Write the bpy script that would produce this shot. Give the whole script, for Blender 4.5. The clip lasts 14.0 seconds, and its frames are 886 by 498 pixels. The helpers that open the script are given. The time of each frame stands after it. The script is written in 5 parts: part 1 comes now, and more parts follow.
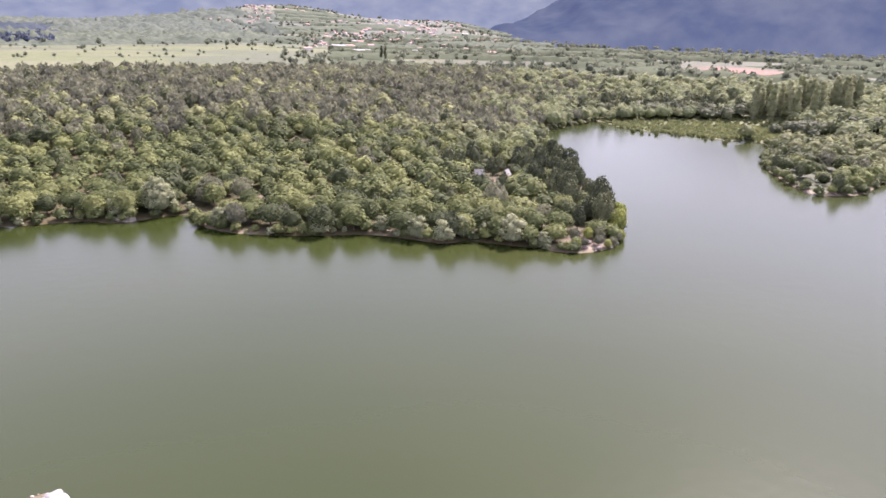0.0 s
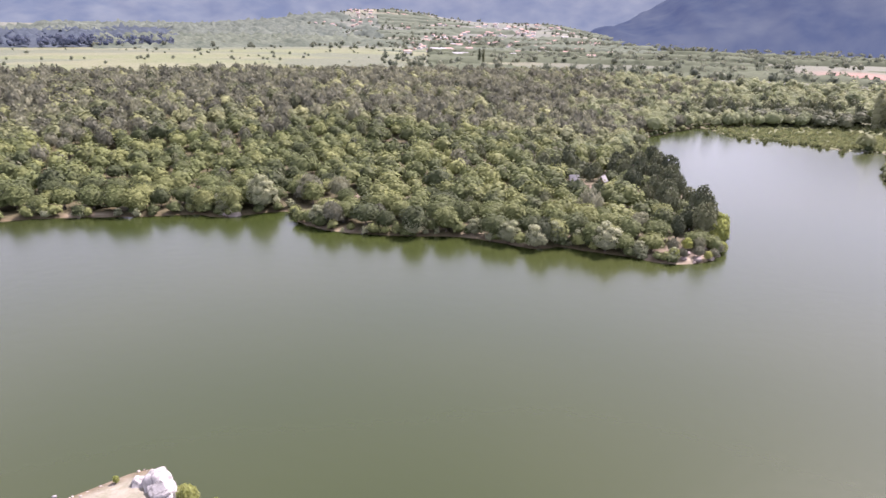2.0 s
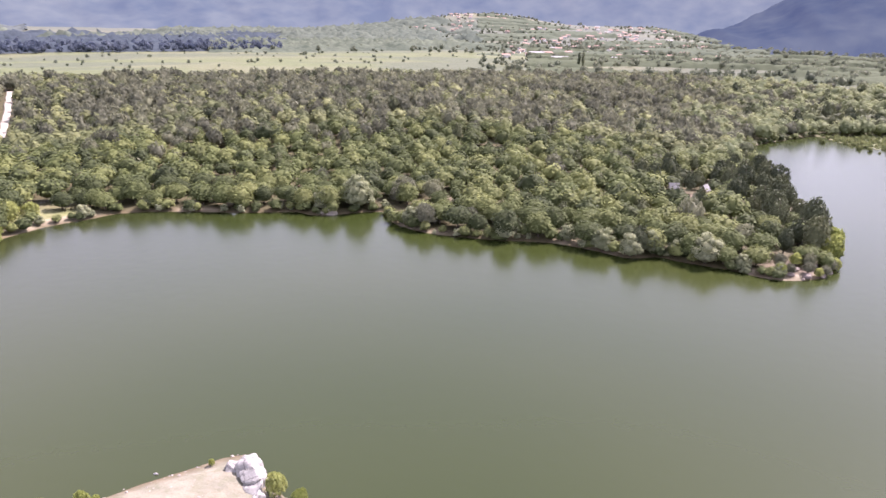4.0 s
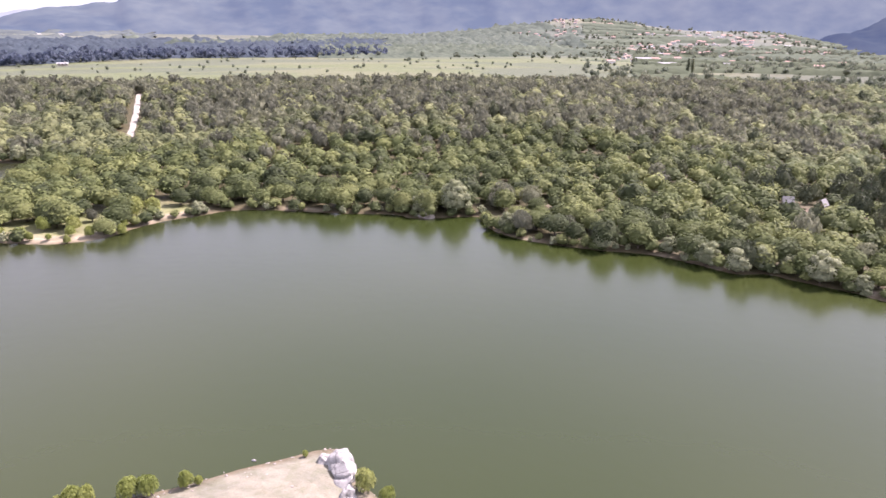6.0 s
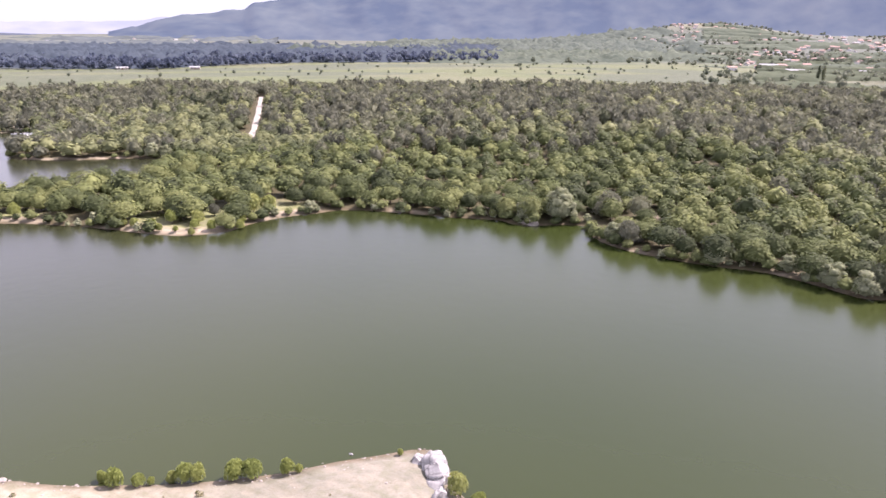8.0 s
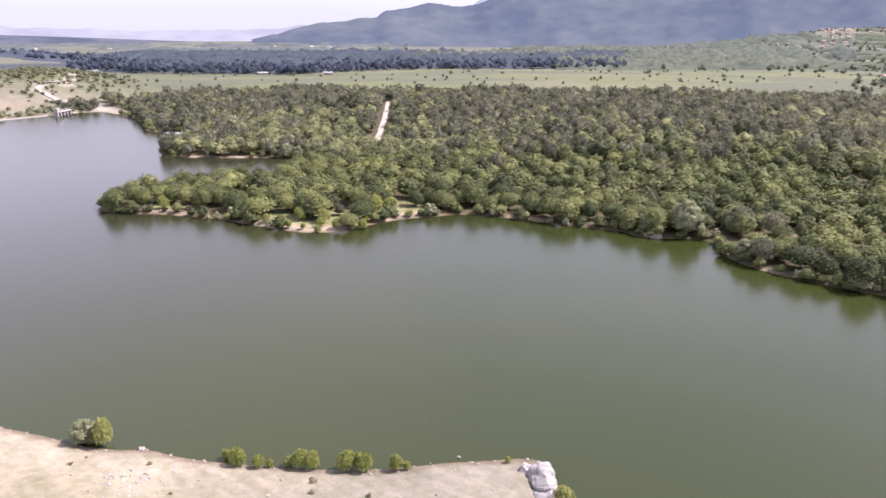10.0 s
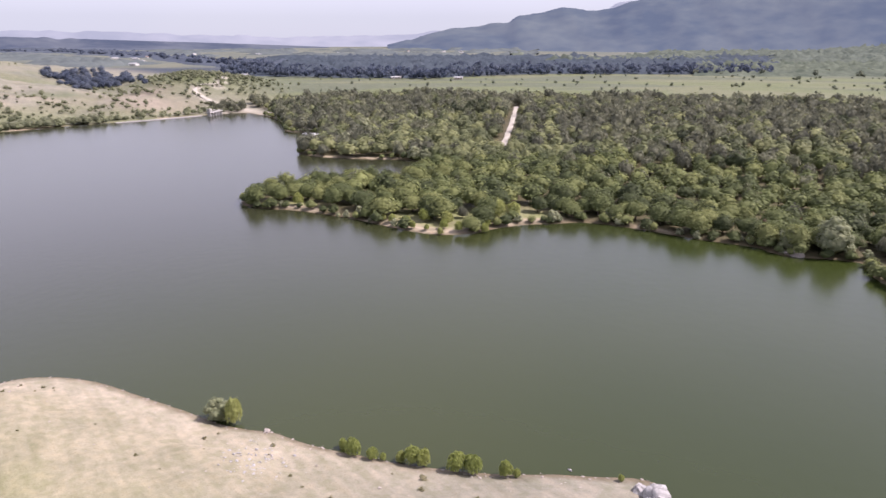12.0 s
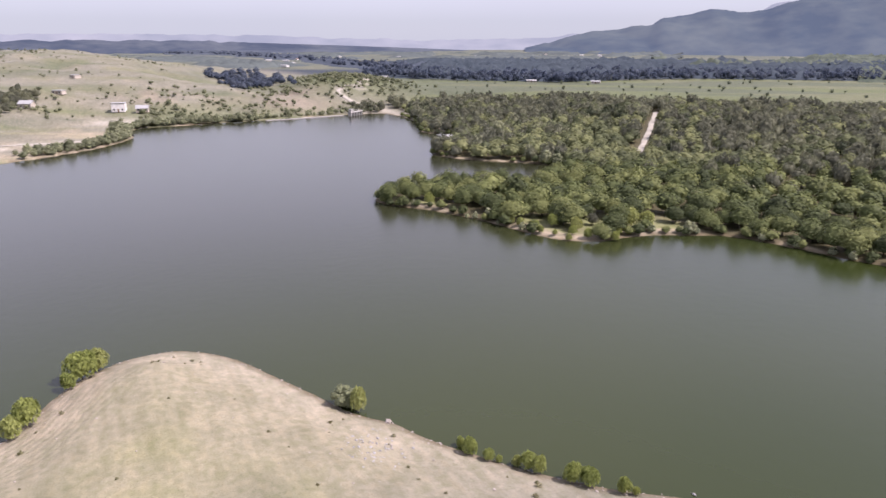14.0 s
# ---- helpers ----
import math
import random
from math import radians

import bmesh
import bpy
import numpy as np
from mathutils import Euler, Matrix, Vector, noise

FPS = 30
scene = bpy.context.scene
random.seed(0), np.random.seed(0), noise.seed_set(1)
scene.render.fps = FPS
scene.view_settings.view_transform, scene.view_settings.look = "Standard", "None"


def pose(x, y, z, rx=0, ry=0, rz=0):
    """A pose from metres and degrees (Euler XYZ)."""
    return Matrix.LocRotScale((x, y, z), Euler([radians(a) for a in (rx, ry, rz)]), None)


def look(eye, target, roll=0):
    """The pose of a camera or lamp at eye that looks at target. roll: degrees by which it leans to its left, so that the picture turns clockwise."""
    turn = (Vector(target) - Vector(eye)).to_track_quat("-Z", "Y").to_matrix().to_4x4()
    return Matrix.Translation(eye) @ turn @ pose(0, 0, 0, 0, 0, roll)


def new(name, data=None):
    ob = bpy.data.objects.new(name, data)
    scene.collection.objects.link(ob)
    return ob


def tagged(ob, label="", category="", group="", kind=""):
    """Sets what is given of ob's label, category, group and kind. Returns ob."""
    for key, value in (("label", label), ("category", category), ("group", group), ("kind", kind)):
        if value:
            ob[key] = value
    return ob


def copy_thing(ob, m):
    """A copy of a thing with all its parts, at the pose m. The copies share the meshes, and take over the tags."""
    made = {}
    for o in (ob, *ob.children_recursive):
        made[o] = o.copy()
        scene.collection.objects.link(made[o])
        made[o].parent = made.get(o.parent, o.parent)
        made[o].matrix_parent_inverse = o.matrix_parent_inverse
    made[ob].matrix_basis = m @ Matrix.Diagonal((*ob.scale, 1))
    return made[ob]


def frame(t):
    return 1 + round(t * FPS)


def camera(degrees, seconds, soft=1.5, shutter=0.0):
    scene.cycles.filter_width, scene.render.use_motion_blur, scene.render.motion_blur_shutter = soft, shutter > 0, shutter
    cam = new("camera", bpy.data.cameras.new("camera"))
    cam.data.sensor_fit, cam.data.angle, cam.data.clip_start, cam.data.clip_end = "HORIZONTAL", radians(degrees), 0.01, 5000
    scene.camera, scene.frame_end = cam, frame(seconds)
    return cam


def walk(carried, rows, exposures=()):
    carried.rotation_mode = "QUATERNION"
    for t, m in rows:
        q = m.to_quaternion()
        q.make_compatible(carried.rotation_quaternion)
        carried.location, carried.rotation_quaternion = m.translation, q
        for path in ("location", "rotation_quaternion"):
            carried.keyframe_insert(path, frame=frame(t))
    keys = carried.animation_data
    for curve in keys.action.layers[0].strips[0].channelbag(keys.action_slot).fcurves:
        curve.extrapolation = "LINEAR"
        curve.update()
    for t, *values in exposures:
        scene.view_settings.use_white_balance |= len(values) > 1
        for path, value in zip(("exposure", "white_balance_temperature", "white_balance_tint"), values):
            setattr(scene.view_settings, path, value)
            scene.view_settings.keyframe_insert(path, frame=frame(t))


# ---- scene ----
SOFT = 1.5
EXPOSURES = [(0.0, 1.44, 6300, 36), (8.0, 1.29, 6290, 36), (11.0, 0.91, 6290, 33), (14.0, 0.61, 6270, 31)]
cam = camera(65.93, 14.0, soft=SOFT, shutter=0.5)
# seconds, eye x, y, z, yaw, pitch, roll: a drone that hovers 45 m over the water and turns to its left
ROWS = [
    (0.0, -0.00, 0.00, 45.00, -0.00, -18.76, -1.50),
    (0.5, -0.16, 0.05, 45.03, 2.00, -18.76, -1.41),
    (1.0, -0.23, 0.08, 45.07, 3.92, -18.74, -1.35),
    (1.5, -0.31, 0.13, 45.06, 5.92, -18.72, -1.31),
    (2.0, -0.33, 0.19, 45.06, 7.86, -18.71, -1.25),
    (2.5, -0.35, 0.27, 45.02, 9.86, -18.68, -1.15),
    (3.0, -0.27, 0.41, 45.03, 11.82, -18.65, -1.06),
    (5.5, -0.41, 0.50, 45.04, 21.92, -18.31, -0.60),
    (6.0, -0.44, 0.48, 45.05, 24.03, -18.20, -0.53),
    (6.5, -0.54, 0.44, 45.06, 26.26, -18.10, -0.49),
    (7.0, -0.50, 0.43, 45.13, 28.40, -18.02, -0.46),
    (7.5, -0.53, 0.40, 45.20, 30.69, -17.94, -0.40),
    (8.0, -0.49, 0.41, 45.24, 32.95, -17.87, -0.36),
    (10.5, -0.76, 0.35, 45.14, 45.60, -17.30, -0.06),
    (11.0, -0.70, 0.40, 45.16, 48.15, -17.22, 0.02),
    (11.5, -0.72, 0.36, 45.20, 50.82, -17.11, 0.10),
    (12.0, -0.68, 0.38, 45.23, 53.54, -17.02, 0.12),
    (12.5, -0.65, 0.28, 45.26, 56.36, -16.95, 0.12),
    (13.0, -0.58, 0.22, 45.29, 59.04, -16.88, 0.10),
    (13.5, -0.63, 0.10, 45.27, 61.84, -16.80, 0.10),
    (14.0, -0.64, 0.09, 45.23, 64.53, -16.75, 0.11),
]
walk(cam, [(t, pose(x, y, z, 90 + pitch, roll, yaw)) for t, x, y, z, yaw, pitch, roll in ROWS], EXPOSURES)

# ---- light ----
HAZE_HIGH = 0.7
SUN_AZ, SUN_EL = radians(37), radians(52)  # clockwise from +y
world = bpy.data.worlds.new("sky")
scene.world = world
world.use_nodes = True
sky = world.node_tree.nodes.new("ShaderNodeTexSky")
sky.sky_type, sky.sun_disc = "NISHITA", False
sky.sun_elevation, sky.sun_rotation = SUN_EL, SUN_AZ
sky.air_density, sky.dust_density, sky.ozone_density, sky.altitude = 1.0, 1.0, 1.5, 300
wn, wl = world.node_tree.nodes, world.node_tree.links
background = wn["Background"]
background.inputs["Strength"].default_value = 0.14
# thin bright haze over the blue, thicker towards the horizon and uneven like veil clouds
coord, split, veil = wn.new("ShaderNodeTexCoord"), wn.new("ShaderNodeSeparateXYZ"), wn.new("ShaderNodeTexNoise")
wl.new(coord.outputs["Generated"], split.inputs[0])
wl.new(coord.outputs["Generated"], veil.inputs["Vector"])
veil.inputs["Scale"].default_value, veil.inputs["Detail"].default_value = 2.2, 4
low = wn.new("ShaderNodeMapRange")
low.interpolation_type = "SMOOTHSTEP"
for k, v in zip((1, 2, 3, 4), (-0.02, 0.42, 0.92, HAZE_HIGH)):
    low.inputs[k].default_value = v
wl.new(split.outputs["Z"], low.inputs[0])
uneven = wn.new("ShaderNodeMath")
uneven.operation, uneven.use_clamp = "MULTIPLY_ADD", True
uneven.inputs[1].default_value, uneven.inputs[2].default_value = 0.3, -0.15
wl.new(veil.outputs[0], uneven.inputs[0])
total = wn.new("ShaderNodeMath")
total.operation, total.use_clamp = "ADD", True
wl.new(low.outputs[0], total.inputs[0])
wl.new(uneven.outputs[0], total.inputs[1])
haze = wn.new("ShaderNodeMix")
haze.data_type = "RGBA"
# tone peaks in a band above the view, raised to lighten water and fill
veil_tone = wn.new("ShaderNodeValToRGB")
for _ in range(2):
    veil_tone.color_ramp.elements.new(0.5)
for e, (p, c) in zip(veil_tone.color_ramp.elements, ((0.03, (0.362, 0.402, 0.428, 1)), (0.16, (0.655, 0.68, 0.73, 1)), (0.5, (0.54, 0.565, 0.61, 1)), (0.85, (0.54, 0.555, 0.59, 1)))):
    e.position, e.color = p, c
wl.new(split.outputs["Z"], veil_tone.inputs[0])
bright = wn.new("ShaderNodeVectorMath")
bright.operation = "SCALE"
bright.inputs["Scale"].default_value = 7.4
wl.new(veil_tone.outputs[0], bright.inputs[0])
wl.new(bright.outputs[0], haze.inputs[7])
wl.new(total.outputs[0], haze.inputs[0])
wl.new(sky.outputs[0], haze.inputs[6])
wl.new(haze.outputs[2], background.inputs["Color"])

sun = new("sun", bpy.data.lights.new("sun", "SUN"))
sun.data.energy, sun.data.angle, sun.data.color = 5.0, radians(0.6), (1.0, 0.95, 0.87)
sun_way = Vector((math.sin(SUN_AZ) * math.cos(SUN_EL), math.cos(SUN_AZ) * math.cos(SUN_EL), math.sin(SUN_EL)))
sun.matrix_world = look(sun_way * 300, (0, 0, 0))


# ---- materials ----
def shader(name):
    m = bpy.data.materials.new(name)
    m.use_nodes = True
    return m, m.node_tree.nodes, m.node_tree.links, m.node_tree.nodes["Principled BSDF"]


def noise_node(nodes, links, scale, detail=4, where="Object"):
    coord = nodes.new("ShaderNodeTexCoord")
    n = nodes.new("ShaderNodeTexNoise")
    n.inputs["Scale"].default_value, n.inputs["Detail"].default_value = scale, detail
    links.new(coord.outputs[where], n.inputs["Vector"])
    return n


def ramp(nodes, links, source, stops):
    r = nodes.new("ShaderNodeValToRGB")
    while len(r.color_ramp.elements) < len(stops):
        r.color_ramp.elements.new(0.5)
    for e, (p, c) in zip(r.color_ramp.elements, stops):
        e.position, e.color = p, (*c, 1)
    links.new(source, r.inputs[0])
    return r


def mixed(nodes, links, a, b, f, kind="MIX"):
    m = nodes.new("ShaderNodeMix")
    m.data_type, m.blend_type = "RGBA", kind
    for s, v in ((6, a), (7, b), (0, f)):
        if isinstance(v, (int, float)):
            m.inputs[s].default_value = v
        elif isinstance(v, tuple):
            m.inputs[s].default_value = (*v, 1)
        else:
            links.new(v, m.inputs[s])
    return m.outputs[2]


def bumped(nodes, links, bsdf, height, strength, distance):
    b = nodes.new("ShaderNodeBump")
    b.inputs["Strength"].default_value, b.inputs["Distance"].default_value = strength, distance
    links.new(height, b.inputs["Height"])
    links.new(b.outputs[0], bsdf.inputs["Normal"])


def plain(name, dark, light, scale, rough=0.8, bump=0.3, depth=0.03, metal=0.0, gloss=0.5):
    """A surface that varies between two colours, coarse and fine."""
    m, nodes, links, bsdf = shader(name)
    coarse, fine = noise_node(nodes, links, scale, 3), noise_node(nodes, links, scale * 7, 5)
    tone = mixed(nodes, links, coarse.outputs[0], fine.outputs[0], 0.45)
    r = ramp(nodes, links, tone, [(0.32, dark), (0.66, light)])
    links.new(r.outputs[0], bsdf.inputs["Base Color"])
    bsdf.inputs["Roughness"].default_value, bsdf.inputs["Metallic"].default_value = rough, metal
    bsdf.inputs["Specular IOR Level"].default_value = gloss
    if bump:
        bumped(nodes, links, bsdf, fine.outputs[0], bump, depth)
    return m


def leafy(name, dark, mid, light, through_share=0.42, spread=0.26):
    """Leaves: tone by tree (its own number) and by leaf clump, and some light through the leaf."""
    m, nodes, links, bsdf = shader(name)
    info, geo, attr = nodes.new("ShaderNodeObjectInfo"), nodes.new("ShaderNodeNewGeometry"), nodes.new("ShaderNodeAttribute")
    attr.attribute_name = "tint"
    add = nodes.new("ShaderNodeMath")
    add.operation = "ADD"
    links.new(info.outputs["Random"], add.inputs[0])
    links.new(attr.outputs["Fac"], add.inputs[1])
    wrap = nodes.new("ShaderNodeMath")
    wrap.operation = "FRACT"
    links.new(add.outputs[0], wrap.inputs[0])
    tree = ramp(nodes, links, wrap.outputs[0], [(0.05, dark), (0.5, mid), (0.95, light)])
    leaf = ramp(nodes, links, geo.outputs["Random Per Island"], [(0.0, (1 - spread, 1 - spread * 0.95, 1 - spread)), (1.0, (1 + spread, 1 + spread, 1 + spread * 0.7))])
    tone = mixed(nodes, links, tree.outputs[0], leaf.outputs[0], 1.0, "MULTIPLY")
    links.new(tone, bsdf.inputs["Base Color"])
    bsdf.inputs["Roughness"].default_value = 0.7
    bsdf.inputs["Specular IOR Level"].default_value = 0.15
    t = nodes.new("ShaderNodeBsdfTranslucent")
    links.new(tone, t.inputs[0])
    mix = nodes.new("ShaderNodeMixShader")
    mix.inputs[0].default_value = through_share
    links.new(bsdf.outputs[0], mix.inputs[1])
    links.new(t.outputs[0], mix.inputs[2])
    links.new(mix.outputs[0], nodes["Material Output"].inputs[0])
    return m


LEAF_OAK = leafy("oak_leaves", (0.054, 0.068, 0.030), (0.104, 0.124, 0.048), (0.166, 0.182, 0.070), 0.24, 0.34)
# paler copy of the oak leaves with distance haze in it; LEAF_DULL is lifted too
LEAF_OAK_HAZY = leafy("hazy_oak_leaves", (0.088, 0.100, 0.054), (0.146, 0.163, 0.080), (0.210, 0.222, 0.106), 0.32, 0.28)
LEAF_DULL = leafy("budding_oak_leaves", (0.110, 0.114, 0.082), (0.152, 0.157, 0.110), (0.198, 0.205, 0.132), 0.42, 0.2)
# haze over the far oaks on the right is put into this pale leaf colour
LEAF_PALE_HAZY = leafy("hazy_pale_leaves", (0.170, 0.200, 0.105), (0.220, 0.248, 0.130), (0.270, 0.290, 0.155), 0.45, 0.18)
LEAF_POPLAR = leafy("poplar_leaves", (0.270, 0.290, 0.170), (0.310, 0.325, 0.195), (0.345, 0.355, 0.220), 0.55, 0.12)
LEAF_PINE = leafy("pine_needles", (0.062, 0.074, 0.044), (0.092, 0.104, 0.060), (0.126, 0.136, 0.076), 0.2)
LEAF_WILLOW = leafy("willow_leaves", (0.230, 0.250, 0.150), (0.285, 0.302, 0.186), (0.335, 0.348, 0.222))
LEAF_SHRUB = leafy("shrub_leaves", (0.228, 0.264, 0.082), (0.280, 0.312, 0.100), (0.325, 0.345, 0.130), 0.52)
# distance haze is put into both far leaf colours, cloud shadow into LEAF_FAR
LEAF_FAR = leafy("far_hazy_dark_leaves", (0.074, 0.094, 0.138), (0.090, 0.110, 0.152), (0.106, 0.126, 0.164), 0.5)
LEAF_GREY = leafy("far_hazy_grey_leaves", (0.110, 0.128, 0.092), (0.142, 0.160, 0.114), (0.175, 0.190, 0.134), 0.45)
LEAF_BANK = leafy("bank_scrub_leaves", (0.140, 0.155, 0.094), (0.182, 0.196, 0.122), (0.230, 0.240, 0.154), 0.5)
LEAF_REED = leafy("reed_leaves", (0.125, 0.146, 0.066), (0.165, 0.185, 0.082), (0.210, 0.222, 0.105))
LEAF_TUFT = leafy("dry_tuft", (0.160, 0.155, 0.085), (0.215, 0.205, 0.118), (0.280, 0.260, 0.165), 0.45)
BARK = plain("bark", (0.06, 0.05, 0.04), (0.16, 0.13, 0.10), 3.0, 0.9)
ROCK_WHITE, nodes, links, bsdf = shader("white_limestone")
cloud, fine, crack = noise_node(nodes, links, 0.8, 4), noise_node(nodes, links, 5.0, 5), nodes.new("ShaderNodeTexVoronoi")
crack.feature = "DISTANCE_TO_EDGE"
crack.inputs["Scale"].default_value = 0.34
wander = nodes.new("ShaderNodeTexCoord")
bend = nodes.new("ShaderNodeMix")
bend.data_type = "RGBA"
bend.blend_type = "ADD"
bend.inputs[0].default_value = 0.6
links.new(wander.outputs["Object"], bend.inputs[6])
links.new(fine.outputs["Color"], bend.inputs[7])
links.new(bend.outputs[2], crack.inputs["Vector"])
stone = ramp(nodes, links, mixed(nodes, links, cloud.outputs[0], fine.outputs[0], 0.5), [(0.3, (0.20, 0.192, 0.18)), (0.6, (0.32, 0.312, 0.295))])
seam = ramp(nodes, links, crack.outputs[0], [(0.0, (0.22, 0.21, 0.20)), (0.035, (1, 1, 1))])
links.new(mixed(nodes, links, stone.outputs[0], seam.outputs[0], 0.8, "MULTIPLY"), bsdf.inputs["Base Color"])
bsdf.inputs["Roughness"].default_value = 0.9
bumped(nodes, links, bsdf, fine.outputs[0], 0.3, 0.04)
ROCK_DULL = plain("dull_stone", (0.10, 0.08, 0.078), (0.22, 0.18, 0.17), 2.0, 0.9, 0.6, 0.06)
ROCK_PINK = plain("pinkish_stone", (0.13, 0.108, 0.095), (0.26, 0.215, 0.185), 2.0, 0.9, 0.6, 0.06)
ROCK_PALE = plain("pale_stone", (0.19, 0.165, 0.14), (0.38, 0.335, 0.29), 2.0, 0.9, 0.6, 0.06)

# water: murky green-grey, a little ruffled
WATER, nodes, links, bsdf = shader("murky_water")
patch = noise_node(nodes, links, 0.011, 2)
tone = ramp(nodes, links, patch.outputs[0], [(0.35, (0.0215, 0.0310, 0.0068)), (0.65, (0.0295, 0.0375, 0.0100))])
# greyer westward: the bluer sky's reflection is put into the base colour
place, parted, westward = nodes.new("ShaderNodeTexCoord"), nodes.new("ShaderNodeSeparateXYZ"), nodes.new("ShaderNodeMapRange")
westward.interpolation_type = "SMOOTHSTEP"
westward.inputs[1].default_value, westward.inputs[2].default_value = -60, -190
links.new(place.outputs["Object"], parted.inputs[0])
links.new(parted.outputs["X"], westward.inputs[0])
links.new(mixed(nodes, links, tone.outputs[0], (0.0235, 0.0262, 0.0122), westward.outputs[0]), bsdf.inputs["Base Color"])
bsdf.inputs["Roughness"].default_value, bsdf.inputs["IOR"].default_value = 0.20, 1.33
bsdf.inputs["Specular IOR Level"].default_value = 0.68
waves = noise_node(nodes, links, 0.45, 1)
bumped(nodes, links, bsdf, waves.outputs[0], 0.3, 0.07)

# ground: its cover's colour comes with the mesh, grain and stones from noise
GROUND, nodes, links, bsdf = shader("ground_cover")
cover = nodes.new("ShaderNodeAttribute")
cover.attribute_name = "cover"
coarse, fine, grit = noise_node(nodes, links, 0.16, 4), noise_node(nodes, links, 1.1, 5), noise_node(nodes, links, 6.0, 4)
spots = ramp(nodes, links, coarse.outputs[0], [(0.3, (0.86, 0.87, 0.84)), (0.7, (1.10, 1.08, 1.06))])
tufts = ramp(nodes, links, fine.outputs[0], [(0.3, (0.92, 0.925, 0.88)), (0.62, (1.05, 1.045, 1.03))])
tone = mixed(nodes, links, cover.outputs["Color"], spots.outputs[0], 1.0, "MULTIPLY")
tone = mixed(nodes, links, tone, tufts.outputs[0], 1.0, "MULTIPLY")
bare = noise_node(nodes, links, 0.85, 4)
worn = ramp(nodes, links, bare.outputs[0], [(0.38, (0.90, 0.92, 0.86)), (0.50, (1, 1, 1)), (0.64, (1.12, 1.09, 1.07))])
tone = mixed(nodes, links, tone, worn.outputs[0], 1.0, "MULTIPLY")
drawn, lie = noise_node(nodes, links, 1.0, 4), nodes.new("ShaderNodeMapping")
lie.inputs["Rotation"].default_value, lie.inputs["Scale"].default_value = (0, 0, radians(-44)), (0.12, 0.9, 0.4)
links.new(drawn.inputs["Vector"].links[0].from_socket, lie.inputs["Vector"])
links.new(lie.outputs[0], drawn.inputs["Vector"])
streak = ramp(nodes, links, drawn.outputs[0], [(0.34, (0.90, 0.90, 0.86)), (0.5, (1, 1, 1)), (0.66, (1.10, 1.08, 1.07))])
tone = mixed(nodes, links, tone, streak.outputs[0], 1.0, "MULTIPLY")
speck = ramp(nodes, links, grit.outputs[0], [(0.34, (0.80, 0.80, 0.76)), (0.46, (1, 1, 1)), (0.62, (1, 1, 1)), (0.72, (1.28, 1.26, 1.24))])
tone = mixed(nodes, links, tone, speck.outputs[0], 1.0, "MULTIPLY")
links.new(tone, bsdf.inputs["Base Color"])
bsdf.inputs["Roughness"].default_value = 0.68
bsdf.inputs["Specular IOR Level"].default_value = 0.1
shore_attr, wave = nodes.new("ShaderNodeAttribute"), nodes.new("ShaderNodeTexWave")
shore_attr.attribute_name = "old_waterlines"
join = nodes.new("ShaderNodeCombineXYZ")
links.new(shore_attr.outputs["Fac"], join.inputs[0])
links.new(join.outputs[0], wave.inputs["Vector"])
wave.inputs["Scale"].default_value, wave.inputs["Distortion"].default_value, wave.inputs["Detail"].default_value = 0.28, 0.0, 0
relief = mixed(nodes, links, mixed(nodes, links, fine.outputs[0], grit.outputs[0], 0.5), wave.outputs[0], 0.28)
bumped(nodes, links, bsdf, relief, 0.6, 0.2)


# ---- mesh tools ----
def mesh_of(name, verts, faces, material, tint=None, smooth=False):
    """A mesh from arrays: verts n x 3, faces a list of index arrays (m x 3 or m x 4); tint: one number a vertex."""
    me = bpy.data.meshes.new(name)
    loops = np.concatenate([f.ravel() for f in faces]).astype(np.int32)
    sizes = np.concatenate([np.full(len(f), f.shape[1]) for f in faces]).astype(np.int32)
    me.vertices.add(len(verts))
    me.vertices.foreach_set("co", np.asarray(verts, np.float32).ravel())
    me.loops.add(len(loops))
    me.loops.foreach_set("vertex_index", loops)
    me.polygons.add(len(sizes))
    me.polygons.foreach_set("loop_start", np.concatenate([[0], np.cumsum(sizes)[:-1]]).astype(np.int32))
    me.polygons.foreach_set("use_smooth", sizes == 3 if smooth == "cores" else np.full(len(sizes), smooth))
    if tint is not None:
        me.attributes.new("tint", "FLOAT", "POINT").data.foreach_set("value", np.asarray(tint, np.float32))
    me.materials.append(material)
    me.update(calc_edges=True)
    me.validate()
    return me


def join_bits(bits):
    """Joins (verts, [faces]) bits into one."""
    vs, fs, n = [], [], 0
    for v, faces in bits:
        vs.append(v)
        fs += [f + n for f in faces]
        n += len(v)
    return np.concatenate(vs), fs


def part(name, bm, material, parent, label=""):
    """Links a bmesh as one mesh object under a thing or a part."""
    me = bpy.data.meshes.new(name)
    bm.to_mesh(me)
    bm.free()
    me.materials.append(material)
    ob = new(name, me)
    ob.parent = parent
    return tagged(ob, label)


def smoothstep(a, b, x):
    t = np.clip((np.asarray(x, float) - a) / (b - a), 0, 1)
    return t * t * (3 - 2 * t)


def lumps(x, y, scale, seed=0):
    """Cheap smooth noise in about -1..1, as a sum of turned waves."""
    r = np.random.default_rng(seed)
    total = 0
    for k in range(5):
        a, p, s = r.uniform(0, 6.28), r.uniform(0, 6.28), scale * r.uniform(0.6, 1.7)
        total = total + np.sin((x * np.cos(a) + y * np.sin(a)) * 6.28 / s + p + 1.3 * np.sin((x * np.sin(a) - y * np.cos(a)) * 4.1 / s))
    return total / 3.2


